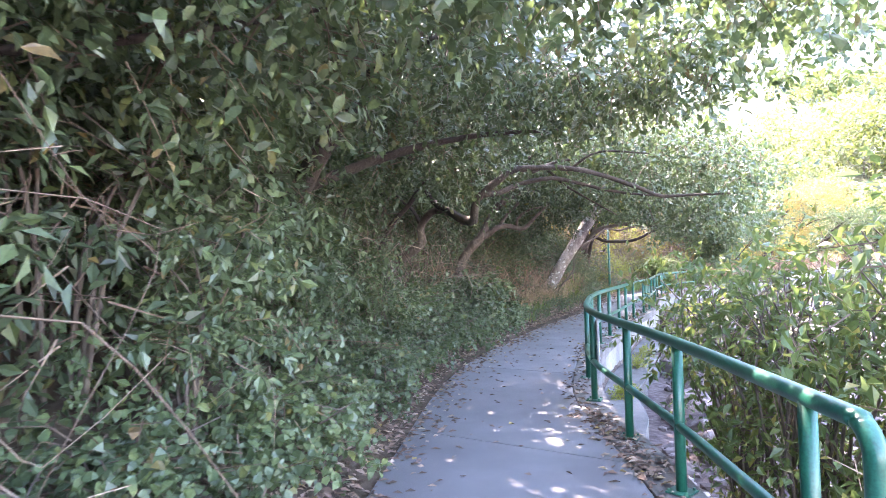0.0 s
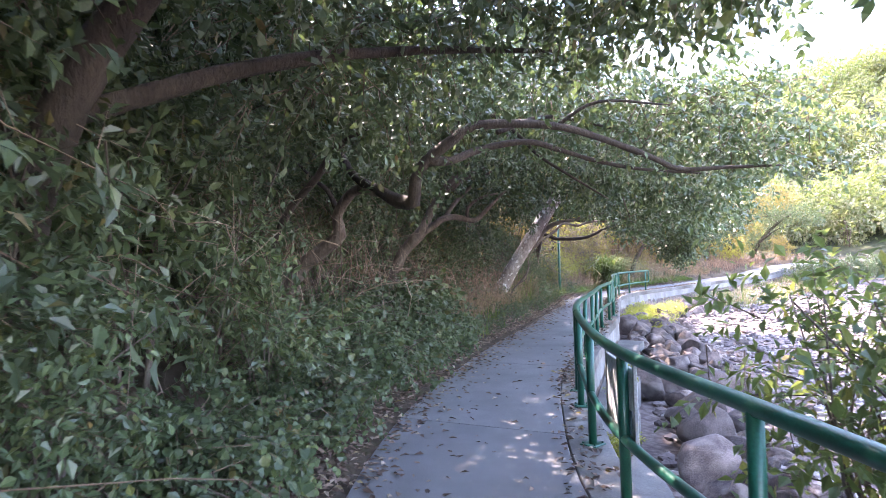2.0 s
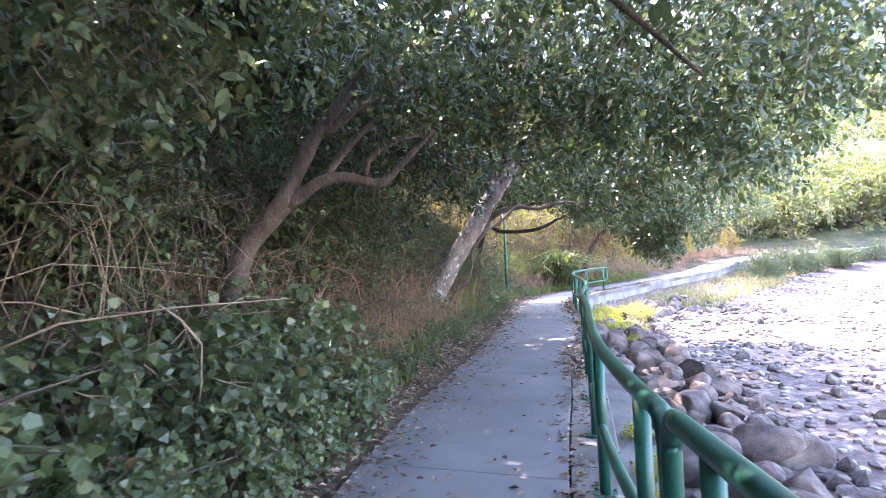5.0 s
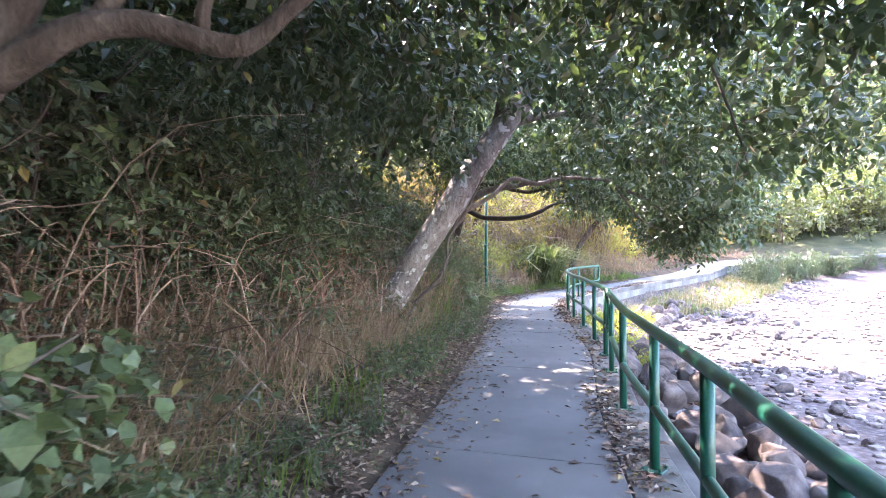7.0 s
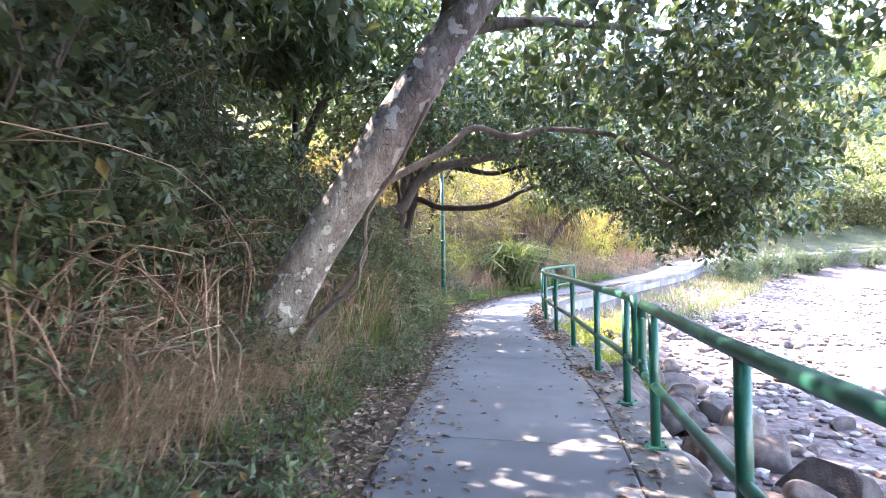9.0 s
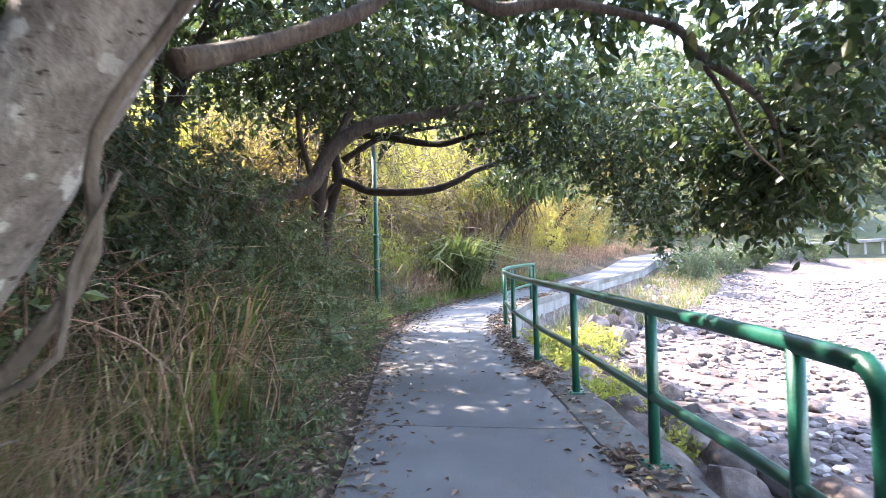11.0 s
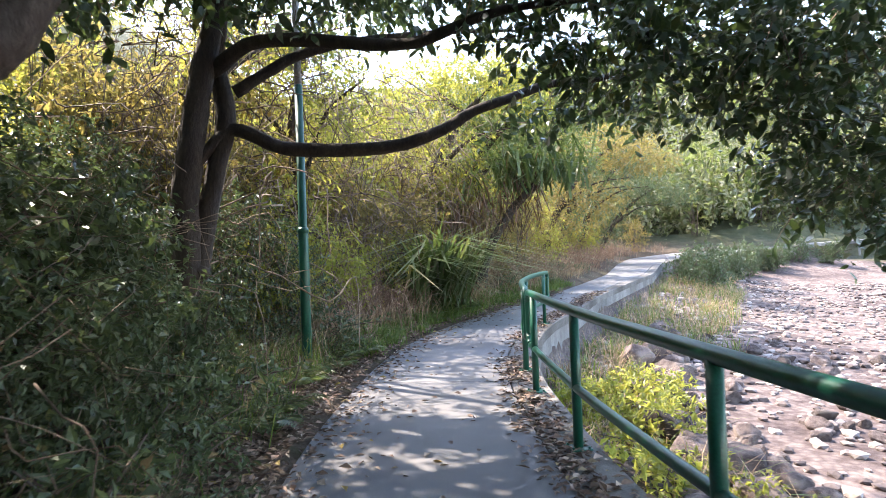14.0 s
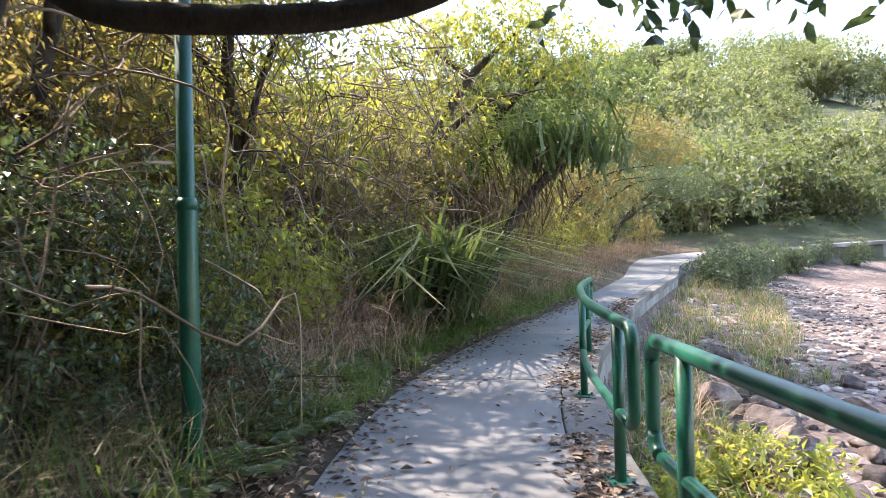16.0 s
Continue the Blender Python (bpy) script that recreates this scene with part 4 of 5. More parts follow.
# trees leaning out over the path beyond the bend, each bent its own way
rb = random.Random(44)
for n, (tx, ty, s, lv) in enumerate(((-6.7, 33.6, 1.55, LEAF_LIGHT), (-5.9, 36.2, 1.85, LEAF_FRESH), (-4.9, 39.6, 1.5, LEAF_FRESH), (-3.0, 43.2, 1.7, LEAF_OLIVE), (-2.2, 47.6, 1.6, LEAF_MID), (-0.9, 51.0, 1.8, LEAF_OLIVE), (0.6, 55.5, 1.7, LEAF_MID))):
    tz = slope_z(left_x(ty) - tx, ty) - 0.15
    lean, sway, tall = rb.uniform(0.3, 1.6), rb.uniform(-0.9, 0.6), rb.uniform(0.75, 1.05)
    knee = (tx + lean * 0.5 * s, ty + sway * 0.4, tz + 1.3 * s * tall, 0.085 * s)
    head = (tx + (lean * 0.9 + 0.3) * s, ty + sway, tz + 2.3 * s * tall, 0.06 * s)
    tip = (tx + (lean + 0.9) * s, ty + sway * 1.6, tz + 2.9 * s * tall, 0.025 * s)
    blobs = [(tip[0] - 0.5 * s, tip[1], tip[2] + 0.1, 1.2 * s, 1.3 * s, 0.6 * s, int(230 * s)), (tx - 0.2, ty + 0.6, tz + 2.6 * s, 1.1 * s, 1.1 * s, 0.8 * s, int(150 * s)), (tx + 0.7 * s, ty - 0.9, tz + 1.7 * s, 0.9 * s, 0.9 * s, 0.7 * s, int(120 * s)), (tip[0] + 0.5 * s, tip[1] - 0.5, tip[2] - 0.5, 0.8 * s, 0.9 * s, 0.45 * s, int(90 * s)), (tx + 0.2, ty - 0.4, tz + 0.9 * s, 0.9 * s, 0.9 * s, 0.7 * s, int(110 * s))]
    tree("spreading tree leaning over the path beyond the bend", (tx, ty, tz), [(tx, ty, tz - 0.1, 0.1 * s), knee, head, tip],
         [[knee, (knee[0] + 0.8 * s, knee[1] - 0.8, knee[2] + 0.5 * s, 0.035), (knee[0] + 1.6 * s, knee[1] - 1.2, knee[2] + 0.6 * s, 0.015)], [head, (head[0] - 0.7 * s, head[1] + 0.7, head[2] + 0.7 * s, 0.03), (head[0] - 1.0 * s, head[1] + 1.0, head[2] + 1.2 * s, 0.012)]],
         blobs, BARK_DARK, lv, 0.085 + 0.025 * s, 95 + n, per=9, twig=0.4, rounded=False)


# ---- shrubs on the bank ----
def shrub_mould(name, label, category, group, blobs, leaves, leaf, seed, stems=7, slim=0.5, per=9, droop=0.3, twig=0.3, height=1.5, rounded=False):
    rng = np.random.default_rng(seed)
    t = thing(name, 0, 0, -50, label, category, group)
    lines = []
    for i in range(stems):
        a = rng.random() * 6.28
        x, y = 0.5 * rng.random() * math.cos(a), 0.5 * rng.random() * math.sin(a)
        lines.append([(x * 0.3, y * 0.3, -0.25, 0.018), (x * 0.7, y * 0.7, height * 0.35, 0.014), (x * 1.3 + rng.normal() * 0.1, y * 1.3 + rng.normal() * 0.1, height * 0.7, 0.009), (x * 1.9 + rng.normal() * 0.2, y * 1.9 + rng.normal() * 0.2, height * 1.05, 0.004)])
    tagged(part("branching", tubes_mesh("branching", lines, BARK, 4, 0.05, 0.4), t), kind="stuff")
    data, tw = sprays(rng, blobs, leaf, slim, per, droop, twig)
    v, f = leaf_data(*data, rounded)
    fol = part("foliage", mesh_from("foliage", v, f, leaves), t)
    v, f = twig_data(tw[::3], 0.005)
    tagged(part("brushwood", mesh_from("brushwood", v, f, TWIG), fol), kind="stuff")
    return t


def scatter(mould, places):
    """The mould at the first place, copies at the rest: (x, y, z, turn, size)."""
    for i, (x, y, z, turn, size) in enumerate(places):
        m = pose(x, y, z, 0, 0, turn) @ Matrix.Diagonal((size, size, size, 1))
        if i == 0:
            mould.matrix_basis = m
        else:
            copy_thing(mould, pose(x, y, z, 0, 0, turn)).scale = (size, size, size)


def bank(y, d):
    return left_x(y) - d, y, slope_z(d, y) - 0.05


rnd = random.Random(5)
DARK_A = shrub_mould("shrub", "dense shrub with dark glossy leaves on the bank", "shrub", "shrubs on the bank", [(0, 0, 0.9, 0.8, 0.85, 0.95, 210), (0.1, 0.2, 1.7, 0.6, 0.6, 0.6, 110)], LEAF_SHRUB, 0.085, 21, height=1.8)
DARK_B = shrub_mould("shrub", "leafy shrub with mixed green leaves on the bank", "shrub", "shrubs on the bank", [(0, 0, 0.7, 0.9, 0.8, 0.8, 200), (-0.2, 0.1, 1.5, 0.55, 0.7, 0.6, 110)], LEAF_MID, 0.095, 22, slim=0.55)
IVY = shrub_mould("ivy", "low mound of broad-leaved ivy spilling down the bank", "ivy", "ivy on the bank", [(0, 0, 0.3, 0.7, 0.8, 0.42, 230)], LEAF_MID, 0.082, 23, slim=0.75, per=7, droop=0.5, twig=0.22, height=0.5, stems=5, rounded=True)
OLIVE = shrub_mould("bush", "dry sunlit bush with olive and yellow leaves", "bush", "sunlit bushes on the hillside", [(0, 0, 0.9, 1.0, 1.0, 1.0, 190), (0.2, -0.2, 1.8, 0.7, 0.7, 0.6, 90)], LEAF_OLIVE, 0.09, 24, stems=16, per=7, height=2.0)
YELLOW = shrub_mould("bush", "backlit yellow-green bush on the hillside", "bush", "sunlit bushes on the hillside", [(0, 0, 1.0, 1.0, 1.0, 1.0, 230)], LEAF_LIGHT, 0.095, 25, stems=9, per=7, height=1.8)



def thicket_mould(seed, label, mat, count=30, height=1.5, spread=0.9, reach=1.0, group="thickets on the bank"):
    """Bare arching stems, tangled."""
    r = random.Random(seed)
    t = thing("thicket", 0, 0, -50, label, "thicket", group)
    lines = []
    for i in range(count):
        a, q = r.uniform(0, 6.28), r.uniform(0, spread)
        x, y = q * math.cos(a), q * math.sin(a)
        b, hh = r.uniform(0, 6.28), height * r.uniform(0.4, 1.15)
        sx, sy = reach * math.cos(b) * r.uniform(0.3, 1.1), reach * math.sin(b) * r.uniform(0.3, 1.1)
        w = r.uniform(0.003, 0.0085)
        lines.append([(x, y, -0.2, w), (x + sx * 0.4 + r.gauss(0, 0.05), y + sy * 0.4, hh * 0.5, w * 0.9), (x + sx + r.gauss(0, 0.08), y + sy + r.gauss(0, 0.08), hh * 0.9, w * 0.7), (x + sx * 1.9, y + sy * 1.9 + r.gauss(0, 0.1), hh * r.uniform(0.7, 1.1), w * 0.3)])
    v, f = joined([tube_data(smooth_line(l, 0.3), 3) for l in lines])
    tagged(part("stem_tangle", mesh_from("stem_tangle", v, f, mat, True), t), kind="stuff")
    return t


BROWN = thicket_mould(301, "tangle of bare brown stems on the shaded bank", TWIG, 30, 1.3, 0.9, 0.8)
BRUSH = thicket_mould(302, "dry reddish brushwood on the sunlit bank", TWIG_RED, 80, 0.75, 0.8, 0.35)
HERB = shrub_mould("herb", "low dark green weeds at the foot of the bank", "herb", "weeds along the path", [(0, 0, 0.2, 0.45, 0.45, 0.26, 110)], LEAF_SHRUB, 0.06, 29, stems=5, per=8, droop=0.1, twig=0.16, height=0.35)
BROAD = shrub_mould("broad_leaf_plant", "light green plant with large lobed leaves", "plant", "broad-leaved plants on the bank", [(0, 0, 0.4, 0.4, 0.4, 0.36, 60)], LEAF_MID, 0.115, 30, stems=5, slim=0.8, rounded=True, per=5, droop=0.3, twig=0.22, height=0.5)

places = {k: [] for k in "abioytrhv"}


def put(kind, y, d, size, lift=0.0):
    x, yy, zz = bank(y, d)
    if 30.6 < y < 33.2 and d < 2.0 and kind in "oyrt":
        return
    for tx, ty in ((-4.45, 13.15), (-4.1, 6.72), (-3.2, 3.25), (-5.97, 23.38), (-6.85, 22.25)):
        if (x - tx) ** 2 + (yy - ty) ** 2 < 0.5 and kind not in "hi":
            return
    if kind in "hv" and (x + 5.9) ** 2 + (yy - 22.6) ** 2 < 1.0:
        return
    places[kind].append((x, yy, zz + lift, rnd.uniform(0, 360), size))


y = -10.0
while y < 1.2:
    for d, kind in ((0.75, rnd.choice("abi")), (1.5, rnd.choice("aab")), (2.3, rnd.choice("ab")), (3.4, rnd.choice("ab"))):
        put(kind, y + rnd.uniform(-0.3, 0.3), d + rnd.uniform(-0.2, 0.25), rnd.uniform(0.8, 1.15) * (0.66 if d < 1 else 1.05), 0.05)
    put("i", y + 0.4, 0.55, rnd.uniform(0.55, 0.8))
    y += 0.9
# ivy below, bare stems and dark foliage behind
while y < 7.4:
    put("i", y + rnd.uniform(-0.2, 0.2), rnd.uniform(0.5, 0.7), rnd.uniform(0.7, 0.95))
    put("i", y + rnd.uniform(-0.2, 0.2), rnd.uniform(1.0, 1.3), rnd.uniform(0.9, 1.2))
    put("t", y, rnd.uniform(1.5, 2.0), rnd.uniform(0.9, 1.25))
    put(rnd.choice("tab"), y + 0.4, rnd.uniform(2.1, 2.6), rnd.uniform(0.8, 1.0))
    put(rnd.choice("ab"), y + rnd.uniform(-0.3, 0.3), rnd.uniform(2.7, 3.2), rnd.uniform(0.9, 1.2))
    put(rnd.choice("ab"), y, rnd.uniform(3.8, 4.6), rnd.uniform(1.2, 1.5))
    y += 0.75
while y < 15:
    put("h", y, rnd.uniform(0.3, 0.6), rnd.uniform(0.6, 0.9))
    put("h", y + 0.5, rnd.uniform(1.0, 2.0), rnd.uniform(0.7, 1.1))
    put("h", y + 0.3, rnd.uniform(1.4, 2.4), rnd.uniform(0.8, 1.2))
    put(rnd.choice("hr"), y + 0.4, rnd.uniform(0.9, 1.6), rnd.uniform(0.8, 1.2))
    put("r", y + 0.1, rnd.uniform(1.2, 2.2), rnd.uniform(0.8, 1.1))
    put(rnd.choice("ab"), y + 0.2, rnd.uniform(1.75, 2.2), rnd.uniform(0.6, 0.95))
    for d, kind in ((2.2, rnd.choice("abt")), (3.1, rnd.choice("aab")), (4.3, rnd.choice("ab"))):
        put(kind, y + rnd.uniform(-0.3, 0.3), d + rnd.uniform(-0.25, 0.25), rnd.uniform(0.85, 1.25))
    y += 0.85
while y < 24.6:
    put("h", y, rnd.uniform(0.3, 0.6), rnd.uniform(0.6, 0.9))
    put("h", y + 0.3, rnd.uniform(0.6, 1.2), rnd.uniform(0.9, 1.3))
    put(rnd.choice("abh"), y + 0.2, rnd.uniform(0.9, 1.3), rnd.uniform(0.5, 0.75))
    for d, kind in ((1.7, rnd.choice("aab")), (2.5, rnd.choice("abt")), (3.4, rnd.choice("ab")), (4.6, rnd.choice("aby"))):
        put(kind, y + rnd.uniform(-0.3, 0.3), d + rnd.uniform(-0.25, 0.25), rnd.uniform(0.7, 1.0))
    y += 0.8
while y < 58:
    put("r", y, rnd.uniform(1.0, 1.5), rnd.uniform(0.7, 1.0))
    put(rnd.choice("hr"), y + 0.5, rnd.uniform(0.6, 1.0), rnd.uniform(0.7, 1.0))
    for d, kind in ((1.8, rnd.choice("oyrr")), (2.6, rnd.choice("ooyr")), (3.5, rnd.choice("oyyt")), (4.8, rnd.choice("oyy")), (6.6, rnd.choice("oyy"))):
        put(kind, y + rnd.uniform(-0.4, 0.4), d + rnd.uniform(-0.3, 0.3), rnd.uniform(0.85, 1.2) * (1 if d < 3 else 1.3))
    y += 1.15 if y < 38 else 2.2
for i in range(11):
    put("y", 23.9 + 0.68 * i, rnd.uniform(1.2, 2.0), rnd.uniform(0.5, 0.75))
for yy, d, s in ((17.5, 0.75, 1.0), (17.9, 0.95, 0.8), (20.9, 0.9, 0.7), (12.0, 1.3, 0.6), (3.2, 0.9, 0.7), (22.6, 0.9, 0.8)):
    put("v", yy, d, s)
for mould, k in ((DARK_A, "a"), (DARK_B, "b"), (IVY, "i"), (OLIVE, "o"), (YELLOW, "y"), (BROWN, "t"), (BRUSH, "r"), (HERB, "h"), (BROAD, "v")):
    scatter(mould, places[k])

# the bush beyond the rail at the start
SHORE_BUSH = shrub_mould("shore_bush", "twiggy green and yellow bush growing up beside the handrail", "bush", "bushes on the shore", [(0, 0, 1.9, 1.0, 1.0, 0.8, 380), (0.2, 0.2, 1.0, 0.9, 0.9, 0.6, 150)], LEAF_FRESH, 0.085, 26, stems=26, per=7, height=2.3)
scatter(SHORE_BUSH, [(3.15, 0.3, BEACH + 0.15, 10, 1.0), (4.15, -0.7, BEACH + 0.15, 120, 1.1), (4.65, 0.8, BEACH + 0.1, 220, 1.15), (2.6, 1.3, BEACH + 0.1, 300, 1.0), (5.5, 2.5, BEACH + 0.1, 60, 1.2)])


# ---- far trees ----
# no haze in the air here; LEAF_FAR carries it as colour
FAR = shrub_mould("far_tree", "round-crowned tree across the bay, leaf colours paled for haze", "tree", "trees round the bay", [(0, 0, 3.6, 1.5, 1.5, 0.9, 110), (1.5, 0.6, 2.6, 1.0, 1.1, 0.7, 60), (-1.3, -0.4, 2.9, 1.1, 1.1, 0.7, 60), (0.3, -1.2, 2.2, 0.9, 0.9, 0.6, 45), (-0.4, 0.8, 1.3, 1.1, 1.1, 0.8, 50)], LEAF_FAR, 0.26, 27, stems=7, per=6, twig=0.7, height=3.2)
far = []


def far_z(y):
    return float(np.interp(y, (66, 90, 130, 220), (0, 8, 22, 55)))


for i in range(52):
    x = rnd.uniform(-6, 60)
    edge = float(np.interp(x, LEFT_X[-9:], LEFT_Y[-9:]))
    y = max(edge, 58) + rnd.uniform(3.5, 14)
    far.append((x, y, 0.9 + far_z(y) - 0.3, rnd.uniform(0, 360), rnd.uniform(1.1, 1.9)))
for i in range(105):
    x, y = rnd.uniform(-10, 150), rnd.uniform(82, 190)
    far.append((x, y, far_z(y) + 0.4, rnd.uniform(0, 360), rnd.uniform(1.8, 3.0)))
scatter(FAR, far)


# ---- boulders and shingle ----
def rock_mesh(name, seed, sub, mat, squash=0.65):
    bm = bmesh.new()
    bmesh.ops.create_icosphere(bm, subdivisions=sub, radius=1)
    r = random.Random(seed)
    off = Vector((r.uniform(0, 50), r.uniform(0, 50), r.uniform(0, 50)))
    cuts = [(Vector((r.gauss(0, 1), r.gauss(0, 1), r.gauss(0, 1))).normalized(), r.uniform(0.42, 0.78)) for _ in range(13)]
    for v in bm.verts:
        p = v.co.copy()
        for n, h in cuts:
            over = p.dot(n) - h
            if over > 0:
                p -= n * over * 0.97
        p *= 1 + 0.12 * noise.noise(p * 1.4 + off) + 0.04 * noise.noise(p * 5 + off)
        v.co = Vector((p.x, p.y * r.uniform(0.98, 1.02), p.z * squash))
    for f in bm.faces:
        f.smooth = sub > 2
    me = bpy.data.meshes.new(name)
    bm.to_mesh(me)
    bm.free()
    me.materials.append(mat)
    return me


ROCKS = [rock_mesh("boulder", 100 + i, 3, ROCK, 0.7 + 0.09 * (i % 4)) for i in range(9)]
rnd = random.Random(8)
spots = []


def boulder(x, y, size, lift=0.0):
    ob = new("boulder", rnd.choice(ROCKS))
    s = (size * rnd.uniform(0.8, 1.3), size * rnd.uniform(0.75, 1.05), size * rnd.uniform(0.75, 1.1))
    e = max(x - rail_x(y) - 0.12, 0)
    ob.matrix_basis = pose(x, y, beach_z(e, y) + s[2] * 0.25 + lift, rnd.uniform(-12, 12), rnd.uniform(-12, 12), rnd.uniform(0, 360)) @ Matrix.Diagonal((*s, 1))
    tagged(ob, "rounded brown-grey boulder on the shore below the path", "boulder", "boulders along the sea wall")


tries = 0
while len(spots) < 290 and tries < 9000:
    tries += 1
    y = rnd.uniform(3, 33)
    e = rnd.uniform(1.25 if y < 9 else 0.85 if y < 14.5 else 0.35, 2.8) if rnd.random() < 0.82 else rnd.uniform(2, 6)
    size = rnd.uniform(0.2, 0.52) if e < 2.3 else rnd.uniform(0.1, 0.26)
    x = rail_x(y) + 0.12 + e
    if y > 23 and e < 1.4:
        continue
    if all((x - a) ** 2 + (y - b) ** 2 > (0.55 * (size + c)) ** 2 for a, b, c in spots):
        spots.append((x, y, size))
        boulder(x, y, size, 0.16 if e < 1.8 else 0.0)


def shingle():
    """Loose stones all over the shore, joined."""
    rng = np.random.default_rng(31)
    moulds = []
    for i in range(5):
        bm = bmesh.new()
        bmesh.ops.create_icosphere(bm, subdivisions=1, radius=1)
        for v in bm.verts:
            v.co *= 1 + 0.3 * noise.noise(v.co * 1.3 + Vector((i * 7, 0, 0)))
        bm.verts.ensure_lookup_table()
        moulds.append((np.array([v.co[:] for v in bm.verts]), np.array([[v.index for v in f.verts] for f in bm.faces])))
        bm.free()
    pieces = []
    for i in range(8500):
        y = rng.uniform(2, 52)
        e = 0.5 + 13 * rng.random() ** 1.25 + (0.4 if y < 15 else 0)
        s = rng.uniform(0.035, 0.11) * (1 + 0.3 * (rng.random() < 0.1))
        v, f = moulds[i % 5]
        a = rng.random() * 6.28
        c, n = math.cos(a), math.sin(a)
        w = v * np.array((s * rng.uniform(0.9, 1.5), s, s * rng.uniform(0.45, 0.75)))
        w = np.stack([w[:, 0] * c - w[:, 1] * n, w[:, 0] * n + w[:, 1] * c, w[:, 2]], axis=1)
        pieces.append((w + np.array((rail_x(y) + 0.12 + e, y, beach_z(e, y) + s * 0.2)), f))
    stuff("shingle", *joined(pieces), COBBLE, "pale pink-grey shingle stones scattered over the shore", "shingle", False)


shingle()


# ---- grass, litter and low plants ----
def bank_points(rng, n, y0, y1, d0, d1):
    y = rng.uniform(y0, y1, n)
    d = d0 + (d1 - d0) * rng.random(n)
    return np.array([(left_x(a) - b, a, slope_z(b, a) - 0.02) for a, b in zip(y, d)])


def tuft_points(rng, n, y0, y1, d0, d1, per, spread):
    c = bank_points(rng, n, y0, y1, d0, d1)
    p = np.repeat(c, per, axis=0)
    p[:, :2] += rng.normal(0, spread, (len(p), 2))
    return p


rng = np.random.default_rng(41)
stuff("dry_grass", *joined([blades(rng, tuft_points(rng, 1000, 6.6, 14.0, 0.8, 2.6, 20, 0.15), 0.44, 1.6, 0.0075), blades(rng, tuft_points(rng, 130, 14.6, 24, 0.5, 2.0, 14, 0.1), 0.4, 1.4, 0.005), blades(rng, tuft_points(rng, 620, 23.5, 42, 0.45, 2.6, 18, 0.16), 0.5, 1.6, 0.008)]), GRASS_DRY, "straw-coloured dry grass on the bank", "grass")
stuff("green_grass", *joined([blades(rng, tuft_points(rng, 190, 12, 24, 0.4, 1.7, 14, 0.1), 0.42, 1.3, 0.008), blades(rng, tuft_points(rng, 420, 24.0, 38, 0.12, 0.8, 26, 0.08), 0.2, 1.3, 0.013), blades(rng, tuft_points(rng, 120, 2, 12, 0.3, 1.0, 12, 0.08), 0.3, 0.8, 0.009)]), GRASS_GREEN, "green grass tufts along the foot of the bank", "grass")


def litter(n, seed):
    r = np.random.default_rng(seed)
    pts = []
    while len(pts) < n:
        y = r.uniform(-6, 36)
        lx, rx = left_x(y), rail_x(y)
        k = r.random()
        if k < 0.72:
            d = r.normal(-0.36, 0.3)
            x = lx + d
            z = 0.004 + path_z(y) if d > 0 else slope_z(-d, y) + 0.01 + r.random() * 0.03
        elif k < 0.985:
            x = rx - 0.12 + r.normal(0, 0.12)
            z = path_z(y) + 0.004
            if x > rx + 0.13:
                continue
            if noise.noise((y * 0.8, 1.7, 0)) < 0.0 and r.random() < 0.8:
                continue
        else:
            x, z = r.uniform(lx, rx - 0.1), path_z(y) + 0.004
        pts.append((x, y, z + 0.004))
    P = np.array(pts)
    a = r.random(n) * 6.28
    A = np.stack([np.cos(a), np.sin(a), r.normal(0, 0.18, n)], axis=1)
    N = np.stack([r.normal(0, 0.3, n), r.normal(0, 0.3, n), np.ones(n)], axis=1)
    L = r.uniform(0.04, 0.1, n)
    stuff("leaf_litter", *leaf_data(P, A, N, L, L * r.uniform(0.35, 0.6, n)), LITTER, "brown fallen leaves along the edges of the path", "leaf litter")


litter(34000, 51)

# ---- strap-leaved plants on the hillside ----
def strap_plant(x, y, z, height, count, seed, label):
    r = np.random.default_rng(seed)
    t = thing("strap_plant", x, y, z, label, "plant")
    base = np.array([(0, 0, 0.0)] * count) + r.normal(0, 0.16, (count, 3)) * np.array((1, 1, 0.3)) + np.array((0, 0, height * 0.15)) * r.random((count, 1))
    part("leaves", mesh_from("leaves", *blades(r, base, height, 1.2, 0.055, bend=1.1), STRAP), t)
    return t


for sy, sd, sh, sn, slift in ((29.2, 0.6, 1.7, 300, 0.0), (29.9, 0.55, 1.5, 220, 0.0), (28.6, 0.9, 1.2, 160, 0.0), (35.0, 3.0, 2.0, 240, 0.0)):
    strap_plant(left_x(sy) - sd, sy, slope_z(sd, sy) + slift, sh, sn, 60 + int(sy * 10), "large clump of arching green strap leaves on the bank")


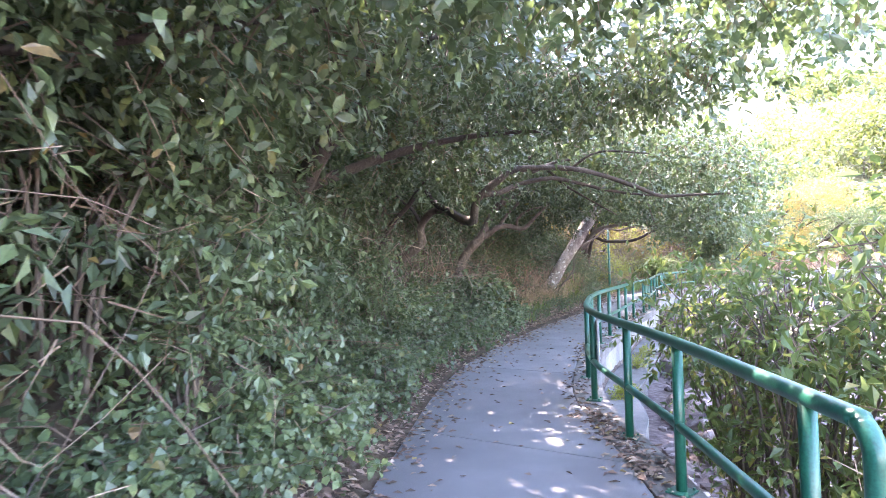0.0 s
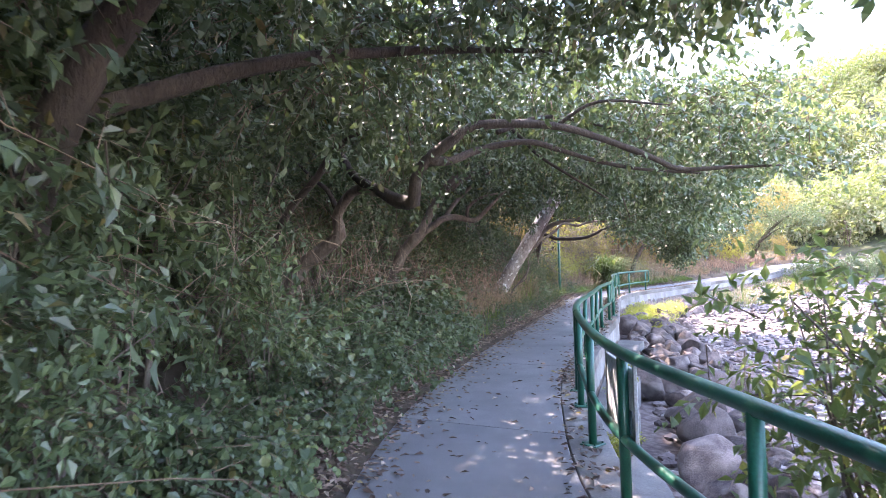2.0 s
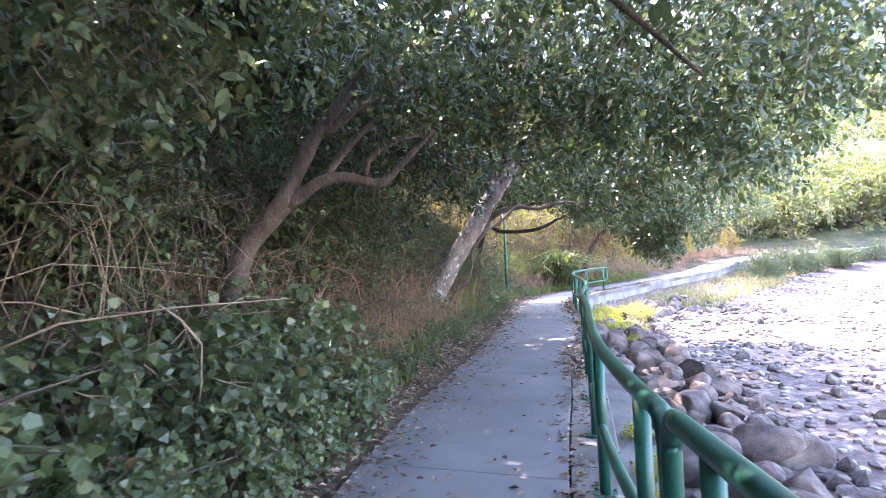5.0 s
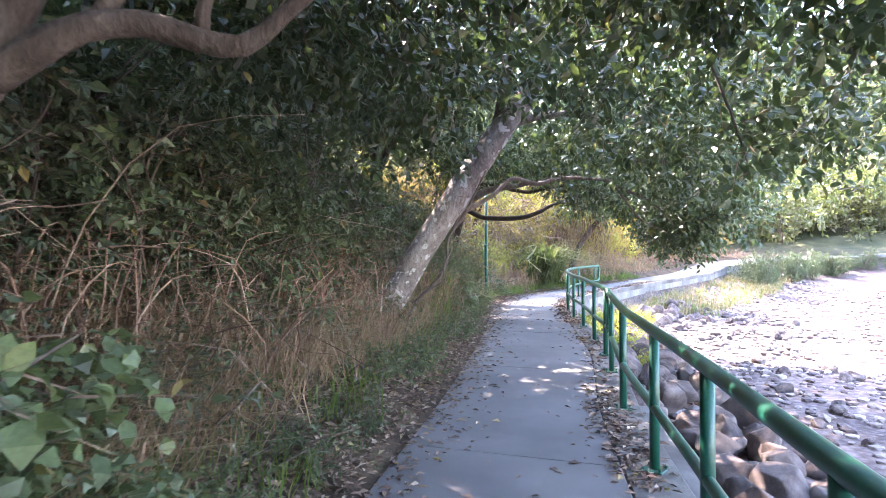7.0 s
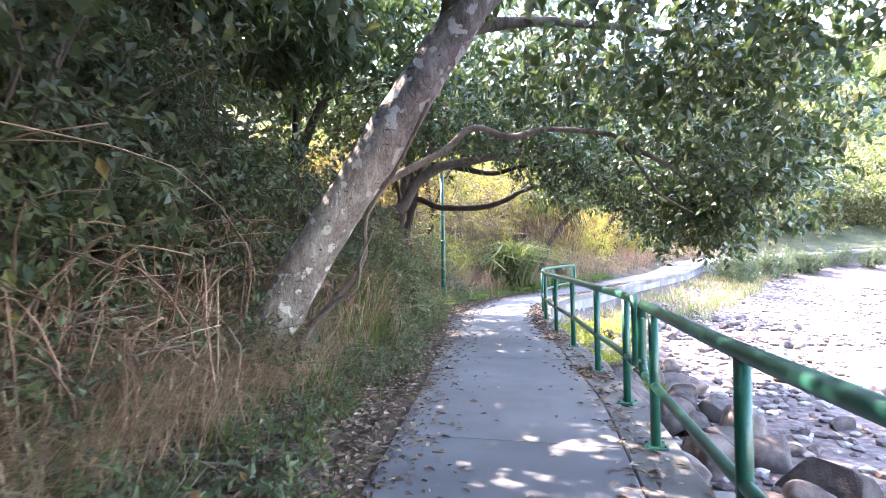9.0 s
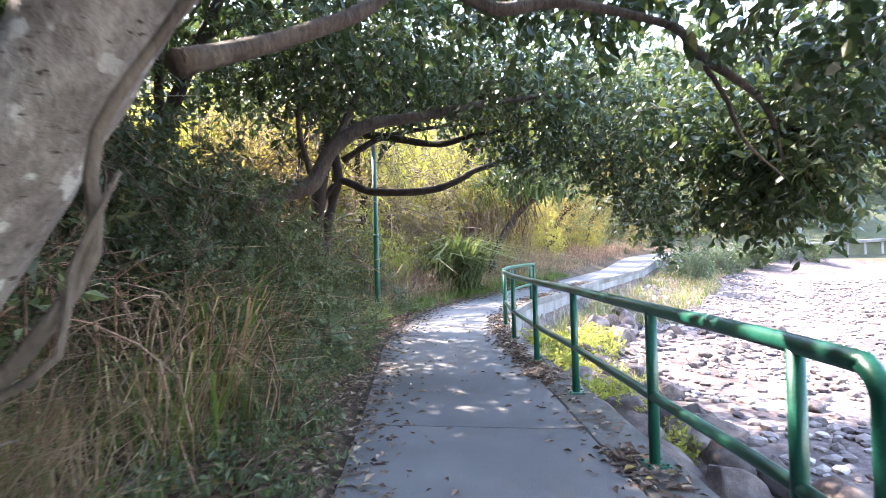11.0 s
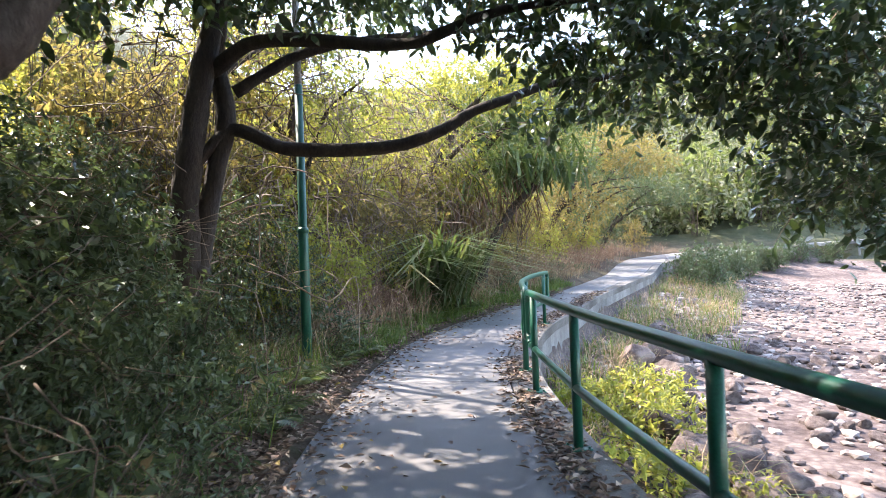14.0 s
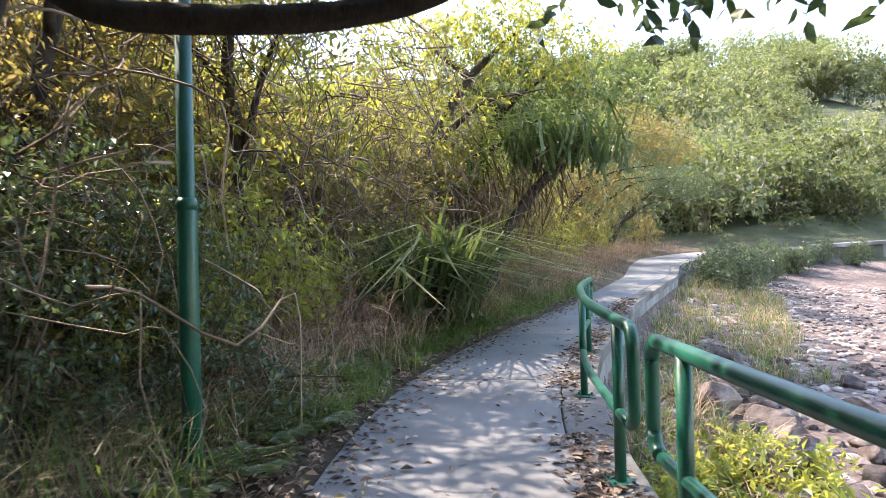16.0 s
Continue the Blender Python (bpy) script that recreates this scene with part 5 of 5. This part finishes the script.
def screw_pine():
    """A leaning stem with a head of dark strap leaves over a skirt of dead brown ones."""
    r = np.random.default_rng(333)
    x, y = left_x(32.6) - 1.1, 32.6
    z = slope_z(1.1, y) - 0.1
    t = thing("screw_pine", x, y, z, "leaning screw pine with dark strap leaves and a dead brown skirt", "screw pine")
    part("stem", tubes_mesh("stem", [[(0, 0, -0.1, 0.14), (0.3, 0, 1.0, 0.12), (0.9, 0.05, 2.0, 0.11), (1.6, 0.1, 2.7, 0.1)]], BARK_DARK, 9, 0.05, 0.12), t)
    head = np.array((1.6, 0.1, 2.75)) + r.normal(0, 0.4, (320, 3)) * np.array((1.6, 1, 0.5))
    part("leaf_head", mesh_from("leaf_head", *blades(r, head, 1.0, 1.3, 0.055, bend=1.2), STRAP), t)
    top = np.stack([r.uniform(-1.4, 1.7, 360), r.normal(-0.1, 0.5, 360), np.zeros(360)], axis=1)
    top[:, 2] = np.interp(top[:, 0], (-1.2, 0.4, 1.9), (1.4, 2.1, 2.6)) + r.normal(0, 0.38, 360)
    part("dead_skirt", mesh_from("dead_skirt", *blades(r, top, -0.75, 1.1, 0.03, bend=0.6), DEAD_FROND), t, "hanging dead brown leaves")


DEAD_FROND = leaf_material("dead_frond", [(0.0, (0.05, 0.03, 0.02)), (0.6, (0.12, 0.07, 0.045)), (1.0, (0.26, 0.17, 0.1))], rough=0.8, through_light=0.2, glow=(0.4, 0.25, 0.1))
screw_pine()


def grass_clump(y, d, height, count, seed):
    r = np.random.default_rng(seed)
    t = thing("grass_clump", left_x(y) - d, y, slope_z(d, y) - 0.03, "tall clump of arching half-dry grass beside the path", "grass", "grass clumps on the bank")
    base = r.normal(0, 0.13, (count, 3)) * np.array((1, 1, 0.0))
    part("green_tuft", mesh_from("green_tuft", *blades(r, base[::2], height, 0.9, 0.012, bend=0.9), GRASS_GREEN), t)
    part("dry_tuft", mesh_from("dry_tuft", *blades(r, base[1::2], height, 1.0, 0.011, bend=0.9), GRASS_DRY), t, "straw-coloured dry blades")


for gy, gd, gh, gn in ((15.4, 0.85, 1.0, 220), (16.1, 0.95, 1.05, 240), (14.6, 0.8, 0.7, 160), (16.9, 1.1, 0.8, 160)):
    grass_clump(gy, gd, gh, gn, int(gy * 10))


# ---- low plants on the shore under the wall ----
SHORE_PLANT = shrub_mould("shore_plant", "bright yellow-green leafy plant among the shore rocks", "plant", "plants under the sea wall", [(0, 0, 0.3, 0.5, 0.5, 0.3, 90)], LEAF_LIGHT, 0.1, 28, stems=6, per=7, height=0.4, droop=-0.1, twig=0.2)
low = []
for i in range(26):
    y = rnd.uniform(18.5, 27)
    e = rnd.uniform(0.4, 1.7)
    x = rail_x(y) + 0.12 + e
    low.append((x, y, beach_z(e, y), rnd.uniform(0, 360), rnd.uniform(0.6, 1.0)))
for y, e in ((4.3, 0.32), (4.7, 0.4), (7.2, 0.35), (8.0, 0.4), (9.2, 0.4)):
    low.append((rail_x(y) + 0.12 + e, y, -0.66, rnd.uniform(0, 360), 0.35))
scatter(SHORE_PLANT, low)
WALL_SHRUB = shrub_mould("shore_shrub", "loose green shrub growing against the far sea wall", "shrub", "shrubs under the far sea wall", [(0, 0, 0.6, 0.8, 0.8, 0.6, 130), (0.3, 0.2, 1.1, 0.5, 0.5, 0.45, 60)], LEAF_MID, 0.11, 33, stems=8, per=7, height=1.2)
wall_shrubs = []
for i in range(30):
    y = rnd.uniform(45, 59)
    e = rnd.uniform(0.4, 3.2)
    wall_shrubs.append((rail_x(y) + 0.12 + e, y, beach_z(e, y) - 0.05, rnd.uniform(0, 360), rnd.uniform(0.7, 1.25)))
scatter(WALL_SHRUB, wall_shrubs)
r2 = np.random.default_rng(71)
pts = []
for i in range(420):
    y = r2.uniform(21, 52)
    e = r2.uniform(0.2, 3.6 if y > 30 else 1.8)
    pts.append((rail_x(y) + 0.12 + e, y, beach_z(e, y) - 0.02))
p = np.repeat(np.array(pts), 24, axis=0)
p[:, :2] += r2.normal(0, 0.1, (len(p), 2))
half = r2.random(len(p)) < 0.45
stuff("shore_weeds", *blades(r2, p[half], 0.45, 1.2, 0.016), GRASS_GREEN, "green weeds along the foot of the sea wall", "weeds")
stuff("shore_grass", *blades(r2, p[~half], 0.5, 1.2, 0.01), GRASS_DRY, "pale dry grass along the foot of the sea wall", "grass")


# ---- dry vines hanging over the sunlit bank ----
def vines(name, count, y0, y1, d0, d1, low, high, thick, seed, label, mat):
    r = random.Random(seed)
    pieces = []
    for i in range(count):
        y = r.uniform(y0, y1)
        dd = r.uniform(d0, d1)
        x0, z0 = left_x(y) - dd, slope_z(dd, y)
        top = z0 + r.uniform(low, high)
        a = r.uniform(0, 6.28)
        l = r.uniform(0.5, 1.6)
        w = thick * r.uniform(0.4, 1.1)
        p = [(x0, y, top, w)]
        for k in range(1, 5):
            x = x0 + math.cos(a) * l * k / 4 + r.gauss(0, 0.12)
            if top < 2.3:
                x = min(x, left_x(y) - 0.25)
            p.append((x, y + math.sin(a) * l * k / 4 + r.gauss(0, 0.12), max(top - 0.5 * l * (k / 4) ** 2 * r.uniform(0.3, 2.4) + r.gauss(0, 0.08), z0 + 0.05), w * (1 - 0.15 * k)))
        pieces.append(tube_data(smooth_line(p, 0.18), 3))
    v, f = joined(pieces)
    stuff(name, v, f, mat, label, "vines", True)


vines("vine_tangle", 950, 22.8, 33, 0.8, 4.2, 0.8, 4.6, 0.014, 77, "dry brown vines tangled over the sunlit bank", TWIG)
vines("bare_twigs", 620, -7, 23, 0.6, 2.4, 0.3, 1.7, 0.005, 78, "thin bare twigs and vines across the shaded bank", TWIG)


# ---- ferns at the foot of the bank ----
def fern_mould():
    r = np.random.default_rng(91)
    t = thing("fern", 0, 0, -50, "small green fern at the foot of the bank", "fern", "ferns along the path")
    for k in range(9):
        a, l = k * 0.7 + r.uniform(-0.2, 0.2), r.uniform(0.32, 0.48)
        out = np.array((math.cos(a), math.sin(a), 0.0))
        side = np.array((-math.sin(a), math.cos(a), 0.0))
        P, A, L = [], [], []
        for i in range(14):
            u = (i + 1) / 15
            p = out * l * u * 0.85 + np.array((0, 0, l * (0.9 * u - 0.75 * u * u)))
            for s in (-1, 1):
                P.append(p)
                A.append(out * 0.45 + side * s)
                L.append(0.13 * math.sin(math.pi * (0.12 + 0.86 * u)) * l / 0.4)
        P, A, L = np.array(P), np.array(A), np.array(L)
        part("frond", mesh_from("frond", *leaf_data(P, A, np.tile((0, 0, 1.0), (len(P), 1)), L, L * 0.3), STRAP), t)
    return t


ferns = []
for i in range(46):
    y = rnd.uniform(20.4, 31.5)
    dd = rnd.uniform(0.25, 0.9)
    ferns.append((left_x(y) - dd, y, slope_z(dd, y), rnd.uniform(0, 360), rnd.uniform(0.6, 0.95)))
scatter(fern_mould(), ferns)
